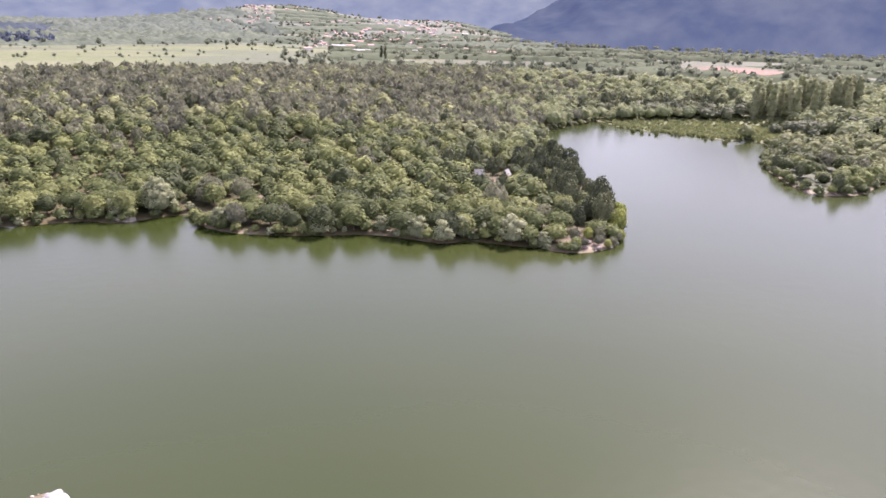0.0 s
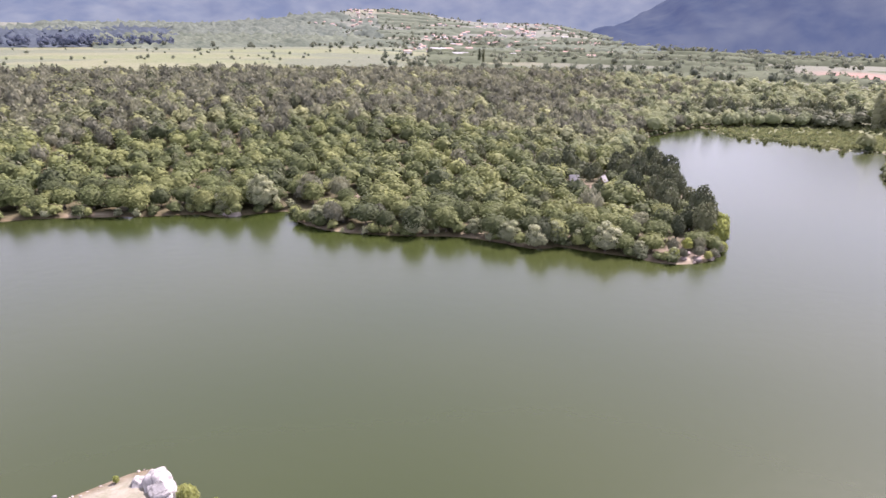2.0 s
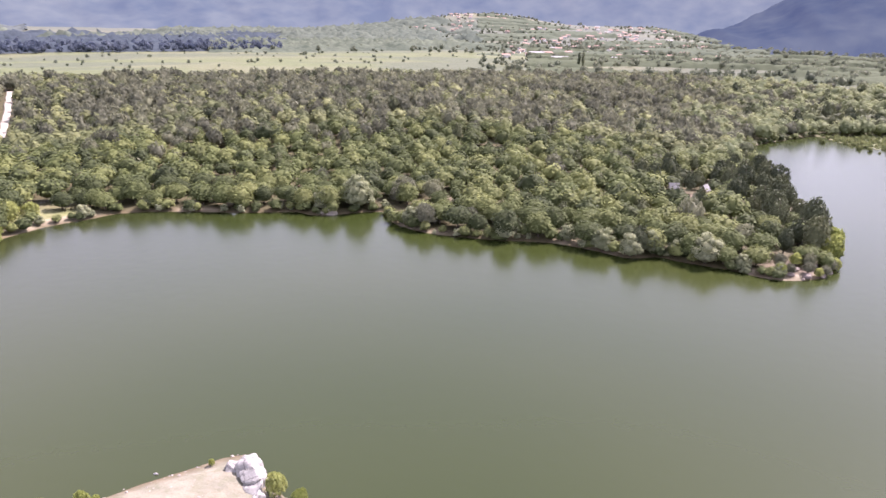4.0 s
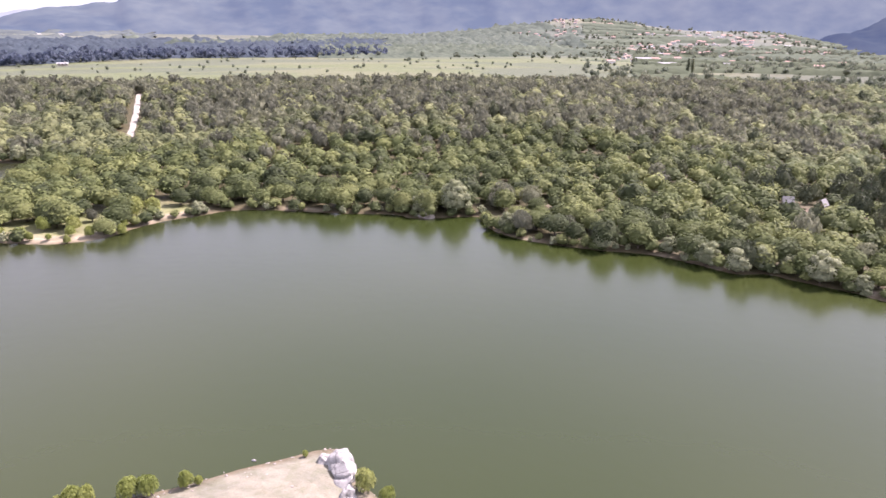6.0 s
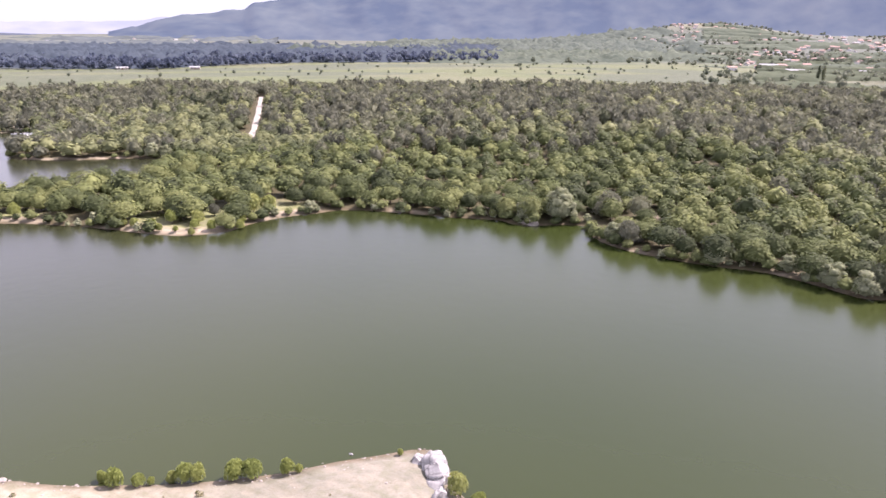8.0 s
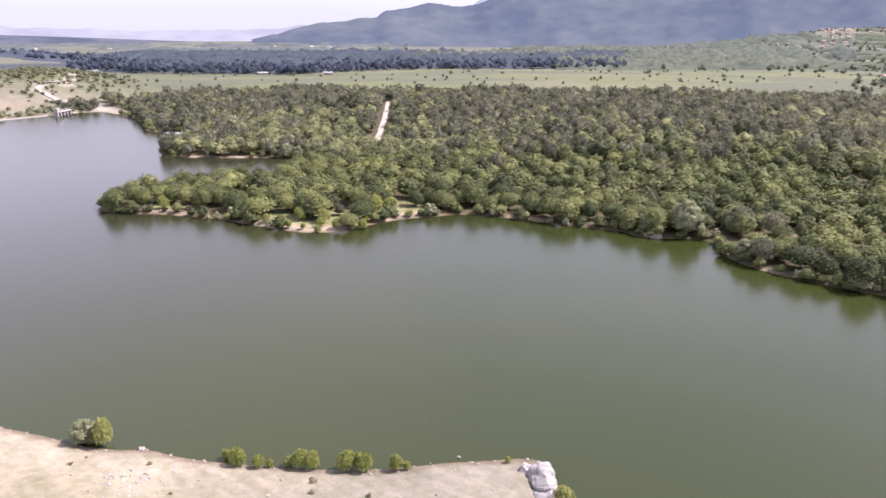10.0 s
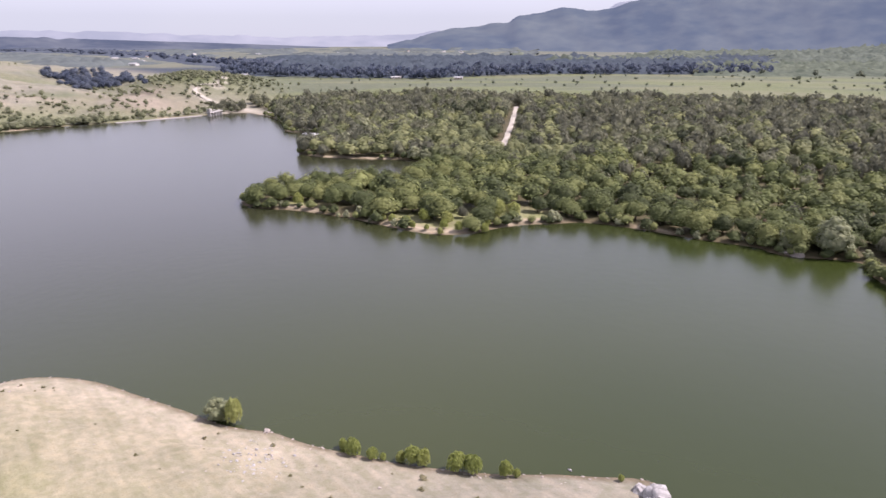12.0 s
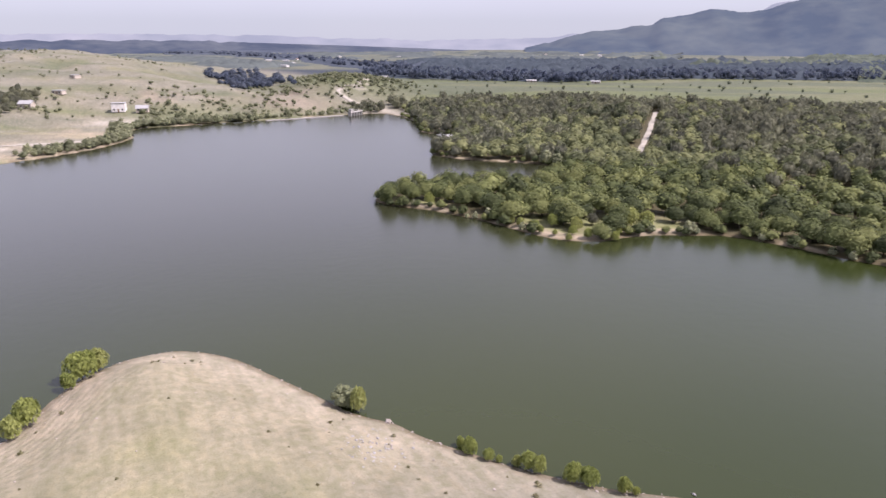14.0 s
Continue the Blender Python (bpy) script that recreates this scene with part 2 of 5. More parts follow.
# ---- the lake's shore, stretch by stretch, round the water ----
EAST_POINT = [(122, 190), (112, 187), (106, 188), (105, 199), (107, 214), (110, 232), (127, 261), (132, 278)]
REED_EDGE = [(117, 278), (102, 293), (87, 300), (80, 306), (76, 330), (57, 307), (46, 293), (41, 280)]
WOOD_POINT = [(39, 248), (41, 206), (43, 167), (41, 146), (37, 136), (31, 132), (24, 132.5), (22, 134.5), (11, 137), (7, 139), (1, 135.5), (-4, 138), (-10, 140), (-16, 141.5)]
NORTH_SHORE = [(-26, 139), (-42, 139), (-49, 142), (-53, 145), (-57, 153), (-61, 152), (-66, 148), (-70, 145), (-74, 144.5), (-77, 146), (-83, 144), (-89, 141), (-98, 139), (-112, 134.5), (-118, 130)]
SAND_POINT = [(-119, 126), (-124, 118), (-126, 109), (-125, 101), (-130, 94), (-134, 91.5), (-142, 89), (-154, 86), (-166, 81), (-174, 77), (-181, 70.5), (-190, 67)]
SMALL_BAY = [(-199, 74), (-203, 88), (-198, 104), (-190, 121), (-195, 140), (-206, 157), (-214, 154), (-220, 149), (-228, 145), (-238, 134), (-251, 124)]
BOAT_SHORE = [(-262, 120), (-272, 123), (-279, 131), (-284, 141), (-292, 148), (-305, 155), (-319, 158), (-328, 153), (-333, 145), (-352, 153), (-377, 163), (-412, 169), (-444, 166)]
DAM_SHORE = [(-442, 146), (-436, 118), (-432, 95), (-428, 67), (-426, 38), (-421, 11), (-400, 6), (-377, 9), (-348, -6), (-334, -20), (-324, -31), (-316, -45)]
SOUTH = [(-300, -80), (-250, -110), (-170, -115), (-110, -80), (-92, -45)]
HEADLAND = [(-82, -30), (-83.5, -21), (-87, -16.8), (-91, -14.6), (-96, -11.9), (-101.5, -8.4), (-105.2, -2.5), (-105.4, 4), (-102, 9), (-97, 12.8), (-88, 17), (-82, 20), (-77, 22), (-74, 24), (-71, 27), (-67, 28.5), (-63, 31)]
HEADLAND_EAST = [(-56, 36), (-52, 39.5), (-48, 43.5), (-45, 48), (-42, 51), (-38.5, 55.5), (-36, 55.2), (-34, 53), (-31, 51), (-27, 49), (-18, 40), (0, 20), (20, -10), (60, -50)]
BEHIND = [(130, -60), (220, 10), (260, 110), (225, 190), (160, 225), (138, 208)]
LAKE = np.array(EAST_POINT + REED_EDGE + WOOD_POINT + NORTH_SHORE + SAND_POINT + SMALL_BAY + BOAT_SHORE + DAM_SHORE + SOUTH + HEADLAND + HEADLAND_EAST + BEHIND, float)


def rounded(loop):
    """One pass of corner cutting."""
    nxt = np.roll(loop, -1, 0)
    return np.stack([0.78 * loop + 0.22 * nxt, 0.22 * loop + 0.78 * nxt], 1).reshape(-1, 2)


SHORE = rounded(LAKE)


def shore_distance(x, y):
    """Metres to the shore: positive on land, negative on the water."""
    x, y = np.ravel(np.asarray(x, float)), np.ravel(np.asarray(y, float))
    a, b = SHORE, np.roll(SHORE, -1, 0)
    out = np.empty(len(x))
    for s in range(0, len(x), 20000):
        px, py = x[s:s + 20000, None], y[s:s + 20000, None]
        dx, dy = b[:, 0] - a[:, 0], b[:, 1] - a[:, 1]
        t = np.clip(((px - a[:, 0]) * dx + (py - a[:, 1]) * dy) / (dx * dx + dy * dy), 0, 1)
        near = np.sqrt(((px - a[:, 0] - t * dx) ** 2 + (py - a[:, 1] - t * dy) ** 2).min(1))
        crosses = (a[:, 1] > py) != (b[:, 1] > py)
        at_x = a[:, 0] + (py - a[:, 1]) * dx / np.where(dy == 0, 1e-9, dy)
        inside = (crosses & (px < at_x)).sum(1) % 2 == 1
        out[s:s + 20000] = np.where(inside, -near, near)
    return out


def bell(x, y, cx, cy, rx, ry):
    return np.exp(-(((x - cx) / rx) ** 2 + ((y - cy) / ry) ** 2))


def in_headland(x, y):
    return smoothstep(75, 60, y) * smoothstep(-135, -120, x) * smoothstep(60, 40, x)


def reed_zone(x, y):
    return np.maximum(bell(x, y, 104, 304, 36, 25), np.maximum(bell(x, y, 139, 309, 24, 28), bell(x, y, 144, 284, 16, 14)))


def height(x, y, d=None):
    """The ground's height over the water."""
    x, y = np.asarray(x, float), np.asarray(y, float)
    if d is None:
        d = shore_distance(x, y).reshape(x.shape)
    land = np.maximum(d, 0)
    far = np.hypot(x, y)
    head = in_headland(x, y)
    reed = np.clip(reed_zone(x, y) * 1.6, 0, 1)
    wobble = 0.35 * lumps(x, y, 23, 3) + 0.16 * lumps(x, y, 7, 4)
    north = 0.7 * (1 - np.exp(-land / 1.2)) + 9.0 * smoothstep(2, 150, land) + wobble * smoothstep(1, 12, land)
    steep = bell(x, y, -98, -12, 14, 12)
    dry = 0.35 * (1 - np.exp(-land / 0.8)) + (3.1 + 0.85 * bell(x, y, -99, -1, 20, 14)) * smoothstep(0, 22 - 15 * steep, land) + (0.22 * lumps(x, y, 9, 8) + 0.16 * np.abs(lumps(x, y, 5.5, 6))) * smoothstep(0.5, 6, land)
    dry = dry - 0.35 * steep * np.abs(lumps(x * 0.5 + y * 0.86, 0.12 * (x - y), 5, 17)) * smoothstep(0.3, 2.5, land) * smoothstep(11, 4, land)
    z = north * (1 - head) + dry * head
    z = z * (1 - 0.93 * reed * smoothstep(80, 40, land))
    z = z + 29 * bell(x, y, -830, -70, 250, 165) * smoothstep(5, 120, land) + 9 * bell(x, y, -575, 180, 70, 45) * smoothstep(5, 60, land)
    west = smoothstep(-300, -420, x) * smoothstep(190, 100, y) * smoothstep(4, 50, land)
    z = z + west * (1.9 * lumps(x, y, 95, 12) + 0.9 * lumps(x, y, 38, 13) + 0.5 * lumps(x, y, 17, 14))
    z = z - 9 * bell(x, y, -640, 110, 130, 34) * smoothstep(30, 120, land)
    z = z + 22 * smoothstep(950, 1700, far) * smoothstep(600, 1000, y) * smoothstep(-750, -450, x) * smoothstep(160, 0, x) + 30 * bell(x, y, -400, 1780, 170, 260)
    return np.where(d > 0, z, np.maximum(-0.28 * -d, -5))


# ---- ground: one sheet to the horizon ----
def axis(lo, hi, step, reach, grow=1.036):
    mid = list(np.arange(lo, hi + step, step))
    s = step
    while mid[0] > -reach:
        s = min(s * grow, 260)
        mid.insert(0, mid[0] - s)
    s = step
    while mid[-1] < reach:
        s = min(s * grow, 260)
        mid.append(mid[-1] + s)
    return np.array(mid)


gx, gy = np.meshgrid(axis(-205, 132, 1.8, 4700), axis(-24, 205, 1.8, 4700))
gd = shore_distance(gx, gy).reshape(gx.shape)
gz = height(gx, gy, gd)

CLEARINGS = [(13, 185, 6.5), (14, 178, 4.0), (21, 188, 4.0), (-136, 94.0, 5.0), (-147, 97, 4.5), (-128.5, 99, 3.5), (-137.5, 109, 7.0), (-130, 120, 6.0), (-126, 126, 4.0), (-178, 79, 4.0), (-170, 79, 2.5), (33, 136, 6.0), (-43, 168, 3.0), (-93, 165, 3.0)]
TRACK = [(-213, 187), (-250, 226), (-294, 269)]


def near_line(x, y, line):
    best = np.full(np.shape(x), 1e9)
    for (ax, ay), (bx, by) in zip(line, line[1:]):
        t = np.clip(((x - ax) * (bx - ax) + (y - ay) * (by - ay)) / ((bx - ax) ** 2 + (by - ay) ** 2), 0, 1)
        best = np.minimum(best, np.hypot(x - ax - t * (bx - ax), y - ay - t * (by - ay)))
    return best


def wood_limit(x, y):
    """How far from the middle of the lake the wood reaches, by direction."""
    az = np.degrees(np.arctan2(-x, y))
    return np.interp(az, [-60, -30, -18, -10, 2, 7, 12, 21, 34, 43, 48, 57, 63, 67, 71, 80], [463, 463, 455, 460, 466, 458, 440, 430, 424, 424, 434, 482, 505, 504, 525, 0]) + 9 * lumps(x, y, 60, 21)


def belt_start(x, y):
    """Where the dark belt of woods beyond the meadow begins, by direction."""
    return np.interp(np.degrees(np.arctan2(-x, y)), [8, 20, 30, 45, 55, 62, 70, 82], [960, 860, 790, 760, 670, 690, 760, 850])


COVERS = dict(flat=(0.138, 0.150, 0.088), bare=(0.225, 0.195, 0.160), glade=(0.175, 0.185, 0.090), floor=(0.082, 0.074, 0.044), dry=(0.236, 0.219, 0.160), grass=(0.190, 0.188, 0.108), beach=(0.315, 0.270, 0.208), scree=(0.165, 0.130, 0.105), mud=(0.115, 0.092, 0.060), meadow=(0.112, 0.130, 0.066), fallow=(0.088, 0.102, 0.070), straw=(0.150, 0.150, 0.100), reed=(0.108, 0.124, 0.056), red=(0.19, 0.098, 0.074), hill=(0.192, 0.184, 0.150), rim=(0.286, 0.262, 0.208), track=(0.35, 0.33, 0.29), plain=(0.096, 0.108, 0.088), dark=(0.040, 0.050, 0.066), stony=(0.180, 0.174, 0.142), mixed=(0.074, 0.084, 0.056))
cover = np.empty(gx.shape + (3,))
cover[:] = COVERS["floor"]


def lay(kind, amount):
    cover[:] += (np.array(COVERS[kind]) - cover) * np.clip(amount, 0, 1)[..., None]


far = np.hypot(gx, gy)
lay("meadow", smoothstep(-6, 10, far - wood_limit(gx, gy)))
lay("mixed", smoothstep(-6, 10, far - wood_limit(gx, gy)) * smoothstep(-90, 20, gx))
round_ = np.degrees(np.arctan2(-gx, gy))
lay("straw", smoothstep(0.05, 0.35, lumps(round_ * 2.2, far, 62, 31)) * smoothstep(430, 500, far) * smoothstep(60, -40, gx) * 0.5)
lay("fallow", smoothstep(0.15, 0.4, lumps(round_ * 2.6 + 40, far, 75, 32) + 0.5 * smoothstep(30, 42, round_) * smoothstep(520, 580, far)) * smoothstep(430, 500, far) * smoothstep(60, -40, gx) * 0.85)
lay("plain", smoothstep(780, 900, far))
lay("straw", smoothstep(0.25, 0.6, lumps(gx, gy * 1.4, 420, 33)) * smoothstep(900, 1000, far) * 0.45)
# ground under the belt, painted dark and bluish for cloud shadow and haze
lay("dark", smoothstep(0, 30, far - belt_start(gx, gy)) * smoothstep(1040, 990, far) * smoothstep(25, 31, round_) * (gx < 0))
lay("hill", smoothstep(-290, -315, gx) * smoothstep(240, 150, gy) * smoothstep(1150, 900, far))
lay("grass", smoothstep(0.2, 0.8, lumps(gx * 1.6, gy * 0.6, 75, 35)) * smoothstep(-290, -315, gx) * smoothstep(170, 120, gy) * smoothstep(1200, 950, far) * 0.75)
lay("meadow", smoothstep(0.25, 0.7, lumps(gx * 1.9, gy * 0.5, 60, 37)) * smoothstep(-290, -315, gx) * smoothstep(170, 120, gy) * smoothstep(1200, 950, far) * 0.7)
lay("beach", smoothstep(0.45, 0.9, lumps(gx * 1.5, gy, 55, 36)) * smoothstep(-290, -315, gx) * smoothstep(170, 120, gy) * smoothstep(900, 700, far) * 0.3)
lay("beach", smoothstep(70, 15, gd) * smoothstep(-310, -330, gx) * smoothstep(15, -10, gy) * smoothstep(-0.5, 0.3, lumps(gx, gy, 40, 38)) * 0.7)
west_side = smoothstep(-290, -315, gx) * smoothstep(190, 130, gy) * smoothstep(1200, 950, far)
lay("fallow", smoothstep(-0.1, 0.5, lumps(round_ * 3.5, far, 55, 39)) * west_side * smoothstep(25, 60, gd) * 0.45)
lay("straw", smoothstep(0.1, 0.6, lumps(round_ * 4.5, far, 38, 40)) * west_side * smoothstep(25, 60, gd) * 0.6)
shore_flat = smoothstep(-395, -420, gx) * smoothstep(-5, 12, gy) * smoothstep(160, 110, gy)
lay("flat", shore_flat * smoothstep(85, 35, gd + 10 * lumps(gx, gy, 45, 53)) * 0.85)
lay("bare", bell(gx, gy, -492, 118, 30, 26) * 1.1 + bell(gx, gy, -520, 40, 26, 34) * 0.9 * smoothstep(-0.3, 0.3, lumps(gx, gy, 30, 54)))
lay("meadow", bell(gx, gy, -590, 180, 75, 45) * 1.25)
lay("mixed", smoothstep(95, 105, gx) * smoothstep(150, 170, gy) * smoothstep(400, 330, gy) * smoothstep(0.8, 2.5, gd))
lay("red", bell(gx, gy, 245, 560, 26, 42) * 2.0)
lay("reed", reed_zone(gx, gy) * 2.2)
head = in_headland(gx, gy)
lay("dry", head)
lay("rim", head * smoothstep(9, 2, gd) * 0.8)
lay("stony", head * smoothstep(-66, -45, gx) * 0.9)
lay("grass", head * smoothstep(12, 22, gd) * (0.22 + 0.45 * smoothstep(-0.3, 0.6, lumps(gx, gy, 14, 41))))
for cx, cy, r in CLEARINGS:
    lay("beach" if cx < -115 else "scree", 1.3 * bell(gx, gy, cx, cy, r, r))
    if cx < -115:
        lay("glade", 1.5 * bell(gx, gy, cx, cy, r * 1.2, r * 1.2) * smoothstep(2.5, 5.5, gd + 1.2 * lumps(gx, gy, 9, 58)))
lay("beach", smoothstep(2.2, 0.8, gd) * (1 - head) * smoothstep(0.0, 0.5, lumps(gx, gy, 31, 51) + 1.2 * bell(gx, gy, -130, 95, 14, 10) + bell(gx, gy, -240, 132, 18, 14) + bell(gx, gy, -440, 90, 20, 70)) * (1 - np.clip(2 * reed_zone(gx, gy), 0, 1)))
ROADS = [[(-340, -80), (-353, -47), (-365, -22), (-375, -3), (-392, 10)], [(-447, 153), (-462, 163), (-495, 158), (-522, 158), (-536, 168), (-528, 178), (-560, 196)], [(-392, 10), (-430, 14), (-445, 0)]]
for line in ROADS:
    lay("track", smoothstep(4.0, 1.5, near_line(gx, gy, line)))
lay("track", 1.4 * bell(gx, gy, -445, 0, 11, 13) + bell(gx, gy, -452, 168, 26, 8))
lay("bare", 1.3 * bell(gx, gy, -545, 122, 13, 22))
lay("straw", bell(gx, gy, -390, 1720, 120, 110) * 1.3)
lay("beach", head * bell(gx, gy, -96, -10, 13, 9) * smoothstep(11, 6, gd) * 0.7)
lay("mud", head * smoothstep(1.5, 0.3, gd) * 0.65)
lay("mud", smoothstep(0.8, -0.1, gd))

rows_, cols_ = gx.shape
idx = np.arange(rows_ * cols_).reshape(rows_, cols_)
quads = np.stack([idx[:-1, :-1], idx[:-1, 1:], idx[1:, 1:], idx[1:, :-1]], -1).reshape(-1, 4)
me = mesh_of("ground", np.stack([gx, gy, gz], -1).reshape(-1, 3), [quads], GROUND, smooth=True)
me.attributes.new("cover", "FLOAT_COLOR", "POINT").data.foreach_set("color", np.concatenate([cover.reshape(-1, 3), np.ones((rows_ * cols_, 1))], 1).astype(np.float32).ravel())
me.attributes.new("old_waterlines", "FLOAT", "POINT").data.foreach_set("value", (np.clip(gd, -2, 12) + 0.5 * lumps(gx, gy, 17, 90)).astype(np.float32).ravel())
tagged(new("ground", me), "dry grass, forest floor and meadows round a lake", "ground", kind="structure")

# water
wx, wy = np.meshgrid(np.linspace(-460, 300, 39), np.linspace(-130, 345, 26))
wi = np.arange(wx.size).reshape(wx.shape)
wq = np.stack([wi[:-1, :-1], wi[:-1, 1:], wi[1:, 1:], wi[1:, :-1]], -1).reshape(-1, 4)
tagged(new("water", mesh_of("water", np.stack([wx, wy, 0 * wx], -1).reshape(-1, 3), [wq], WATER)), "calm murky green-grey lake water", "lake", kind="structure")

# earth tracks: the straight one through the wood, the bank road in the west and the winding one behind the dam
PALE_EARTH = plain("pale_earth", (0.26, 0.24, 0.195), (0.39, 0.365, 0.305), 0.5, 0.95, 0.4, 0.05)


def earth_road(label, line, wide, lift):
    """A worn pale strip with uneven edges, a little proud of the ground."""
    line = np.array(line, float)
    steps = np.concatenate([[0], np.cumsum(np.hypot(*np.diff(line, axis=0).T))])
    n = int(steps[-1] / 2.4) + 2
    at = np.linspace(0, steps[-1], n)
    x, y = np.interp(at, steps, line[:, 0]), np.interp(at, steps, line[:, 1])
    for _ in range(6):
        x[1:-1], y[1:-1] = (x[:-2] + 2 * x[1:-1] + x[2:]) / 4, (y[:-2] + 2 * y[1:-1] + y[2:]) / 4
    dx, dy = np.gradient(x), np.gradient(y)
    size = np.hypot(dx, dy)
    half = wide * (1 + 0.16 * lumps(x, y, 14, 66))
    z = height(x, y) + lift
    v = np.concatenate([np.column_stack([x - k * half * dy / size, y + k * half * dx / size, z - 0.1 * abs(k)]) for k in (-1, 0, 1)])
    i = np.arange(n - 1)
    q = np.concatenate([np.column_stack([a + i, a + i + 1, b + i + 1, b + i]) for a, b in ((0, n), (n, 2 * n))])
    tagged(new("road", mesh_of("road", v, [q], PALE_EARTH, smooth=True)), label, "track", kind="structure")


earth_road("pale straight earth track through the wood", TRACK, 1.2, 0.62)
earth_road("pale earth road along the west bank", [(-345, -100), (-354, -66), (-358.5, -46.6), (-360.3, -24.7), (-377, -2.3), (-395, 12)], 1.7, 0.16)
earth_road("pale winding road on the hillock behind the dam", [(-447, 153), (-462, 163), (-495, 158), (-522, 158), (-536, 168), (-528, 178), (-560, 196)], 1.5, 0.6)

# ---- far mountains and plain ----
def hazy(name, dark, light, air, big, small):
    """Something kilometres away: woods and clearings, the air's blue haze added as emission. big, small: metres."""
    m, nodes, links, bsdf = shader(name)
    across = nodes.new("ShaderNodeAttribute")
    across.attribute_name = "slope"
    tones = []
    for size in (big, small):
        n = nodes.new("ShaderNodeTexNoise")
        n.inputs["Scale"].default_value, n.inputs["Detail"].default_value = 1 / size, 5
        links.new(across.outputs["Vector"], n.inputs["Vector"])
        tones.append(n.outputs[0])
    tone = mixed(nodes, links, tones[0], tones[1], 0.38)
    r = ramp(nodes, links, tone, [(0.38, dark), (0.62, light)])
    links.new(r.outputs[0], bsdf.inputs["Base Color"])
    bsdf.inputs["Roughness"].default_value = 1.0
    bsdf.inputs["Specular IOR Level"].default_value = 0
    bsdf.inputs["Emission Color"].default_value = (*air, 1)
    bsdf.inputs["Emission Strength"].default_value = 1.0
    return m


def ridge(name, label, az_heights, near_az, foot, top, seed, material, rough):
    """A mountain range on an arc round the lake: its height in degrees over the eye, by direction; foot and top: distances."""
    az = np.radians(np.linspace(az_heights[0][0], az_heights[-1][0], 260))
    crest = np.interp(np.degrees(az), *np.array(az_heights).T)
    crest = crest + (0.08 * lumps(np.degrees(az), 0 * az, 2.3, seed + 5) + 0.05 * np.abs(lumps(np.degrees(az), 0 * az, 0.8, seed + 6))) * (crest > 0.1)
    feet = np.interp(np.degrees(az), *np.array(near_az).T) if near_az else np.full(len(az), foot)
    k = np.linspace(0, 1, 40)
    A, K = np.meshgrid(az, k)
    r = feet + (top - feet) * K
    X, Y = -np.sin(A) * r, np.cos(A) * r
    Z = 8 + (45 + top * np.tan(np.radians(crest)) - 8) * K ** 1.5
    rugged = np.array([noise.fractal(Vector((u / 700, v / 700, seed)), 0.9, 2.1, 6) for u, v in zip(X.ravel(), Y.ravel())]).reshape(X.shape)
    spurs = lumps(np.degrees(A) + 3.0 * K, 0.8 * K, 9.0, seed + 9)
    spurs = spurs + 0.5 * lumps(np.degrees(A) - 4.0 * K, 0.5 * K, 3.4, seed + 11)
    Z = Z + rough * K * (1 - 0.96 * K) * (0.6 * rugged + 0.8 * lumps(X, Y, 1300, seed) + 1.1 * spurs)
    i = np.arange(A.size).reshape(A.shape)
    q = np.stack([i[:-1, :-1], i[1:, :-1], i[1:, 1:], i[:-1, 1:]], -1).reshape(-1, 4)
    me = mesh_of(name, np.stack([X, Y, Z], -1).reshape(-1, 3), [q], material, smooth=True)
    me.attributes.new("slope", "FLOAT_VECTOR", "POINT").data.foreach_set("vector", np.stack([A * top, 0.35 * r, 2.2 * Z], -1).astype(np.float32).ravel())
    tagged(new(name, me), label, "mountain", kind="structure")


# each range glows with haze; HAZE_DARK also has a cloud shadow in its colours
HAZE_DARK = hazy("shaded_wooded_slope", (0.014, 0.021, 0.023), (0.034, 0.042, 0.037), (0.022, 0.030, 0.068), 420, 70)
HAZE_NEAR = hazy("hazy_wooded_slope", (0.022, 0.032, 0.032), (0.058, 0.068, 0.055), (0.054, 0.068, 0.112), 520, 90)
HAZE_LOW = hazy("hazy_wooded_low_hills", (0.016, 0.022, 0.026), (0.060, 0.066, 0.062), (0.050, 0.062, 0.098), 380, 60)
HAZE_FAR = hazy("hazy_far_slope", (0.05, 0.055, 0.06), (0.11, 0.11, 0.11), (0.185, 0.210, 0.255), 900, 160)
ridge("backdrop_mountain", "wooded mountain slope, painted with cloud shadow and blue haze", [(-62, 9), (-22, 8), (-14, 4.2), (-9, 1.6), (-5, -0.2), (-2, -0.8)], [(-62, 900), (-20, 900), (-8, 950), (-2, 1300)], 900, 3000, 71, HAZE_DARK, 50)
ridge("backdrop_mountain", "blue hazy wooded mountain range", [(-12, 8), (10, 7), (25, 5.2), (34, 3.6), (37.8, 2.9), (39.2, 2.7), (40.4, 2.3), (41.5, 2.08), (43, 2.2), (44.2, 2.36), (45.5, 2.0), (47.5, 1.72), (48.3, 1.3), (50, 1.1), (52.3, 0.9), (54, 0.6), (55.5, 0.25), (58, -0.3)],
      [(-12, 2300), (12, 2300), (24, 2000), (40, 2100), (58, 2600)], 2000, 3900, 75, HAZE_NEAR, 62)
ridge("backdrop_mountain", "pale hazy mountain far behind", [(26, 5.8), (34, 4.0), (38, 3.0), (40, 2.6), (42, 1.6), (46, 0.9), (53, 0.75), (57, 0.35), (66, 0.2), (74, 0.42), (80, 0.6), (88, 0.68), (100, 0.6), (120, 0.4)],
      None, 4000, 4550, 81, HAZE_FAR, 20)
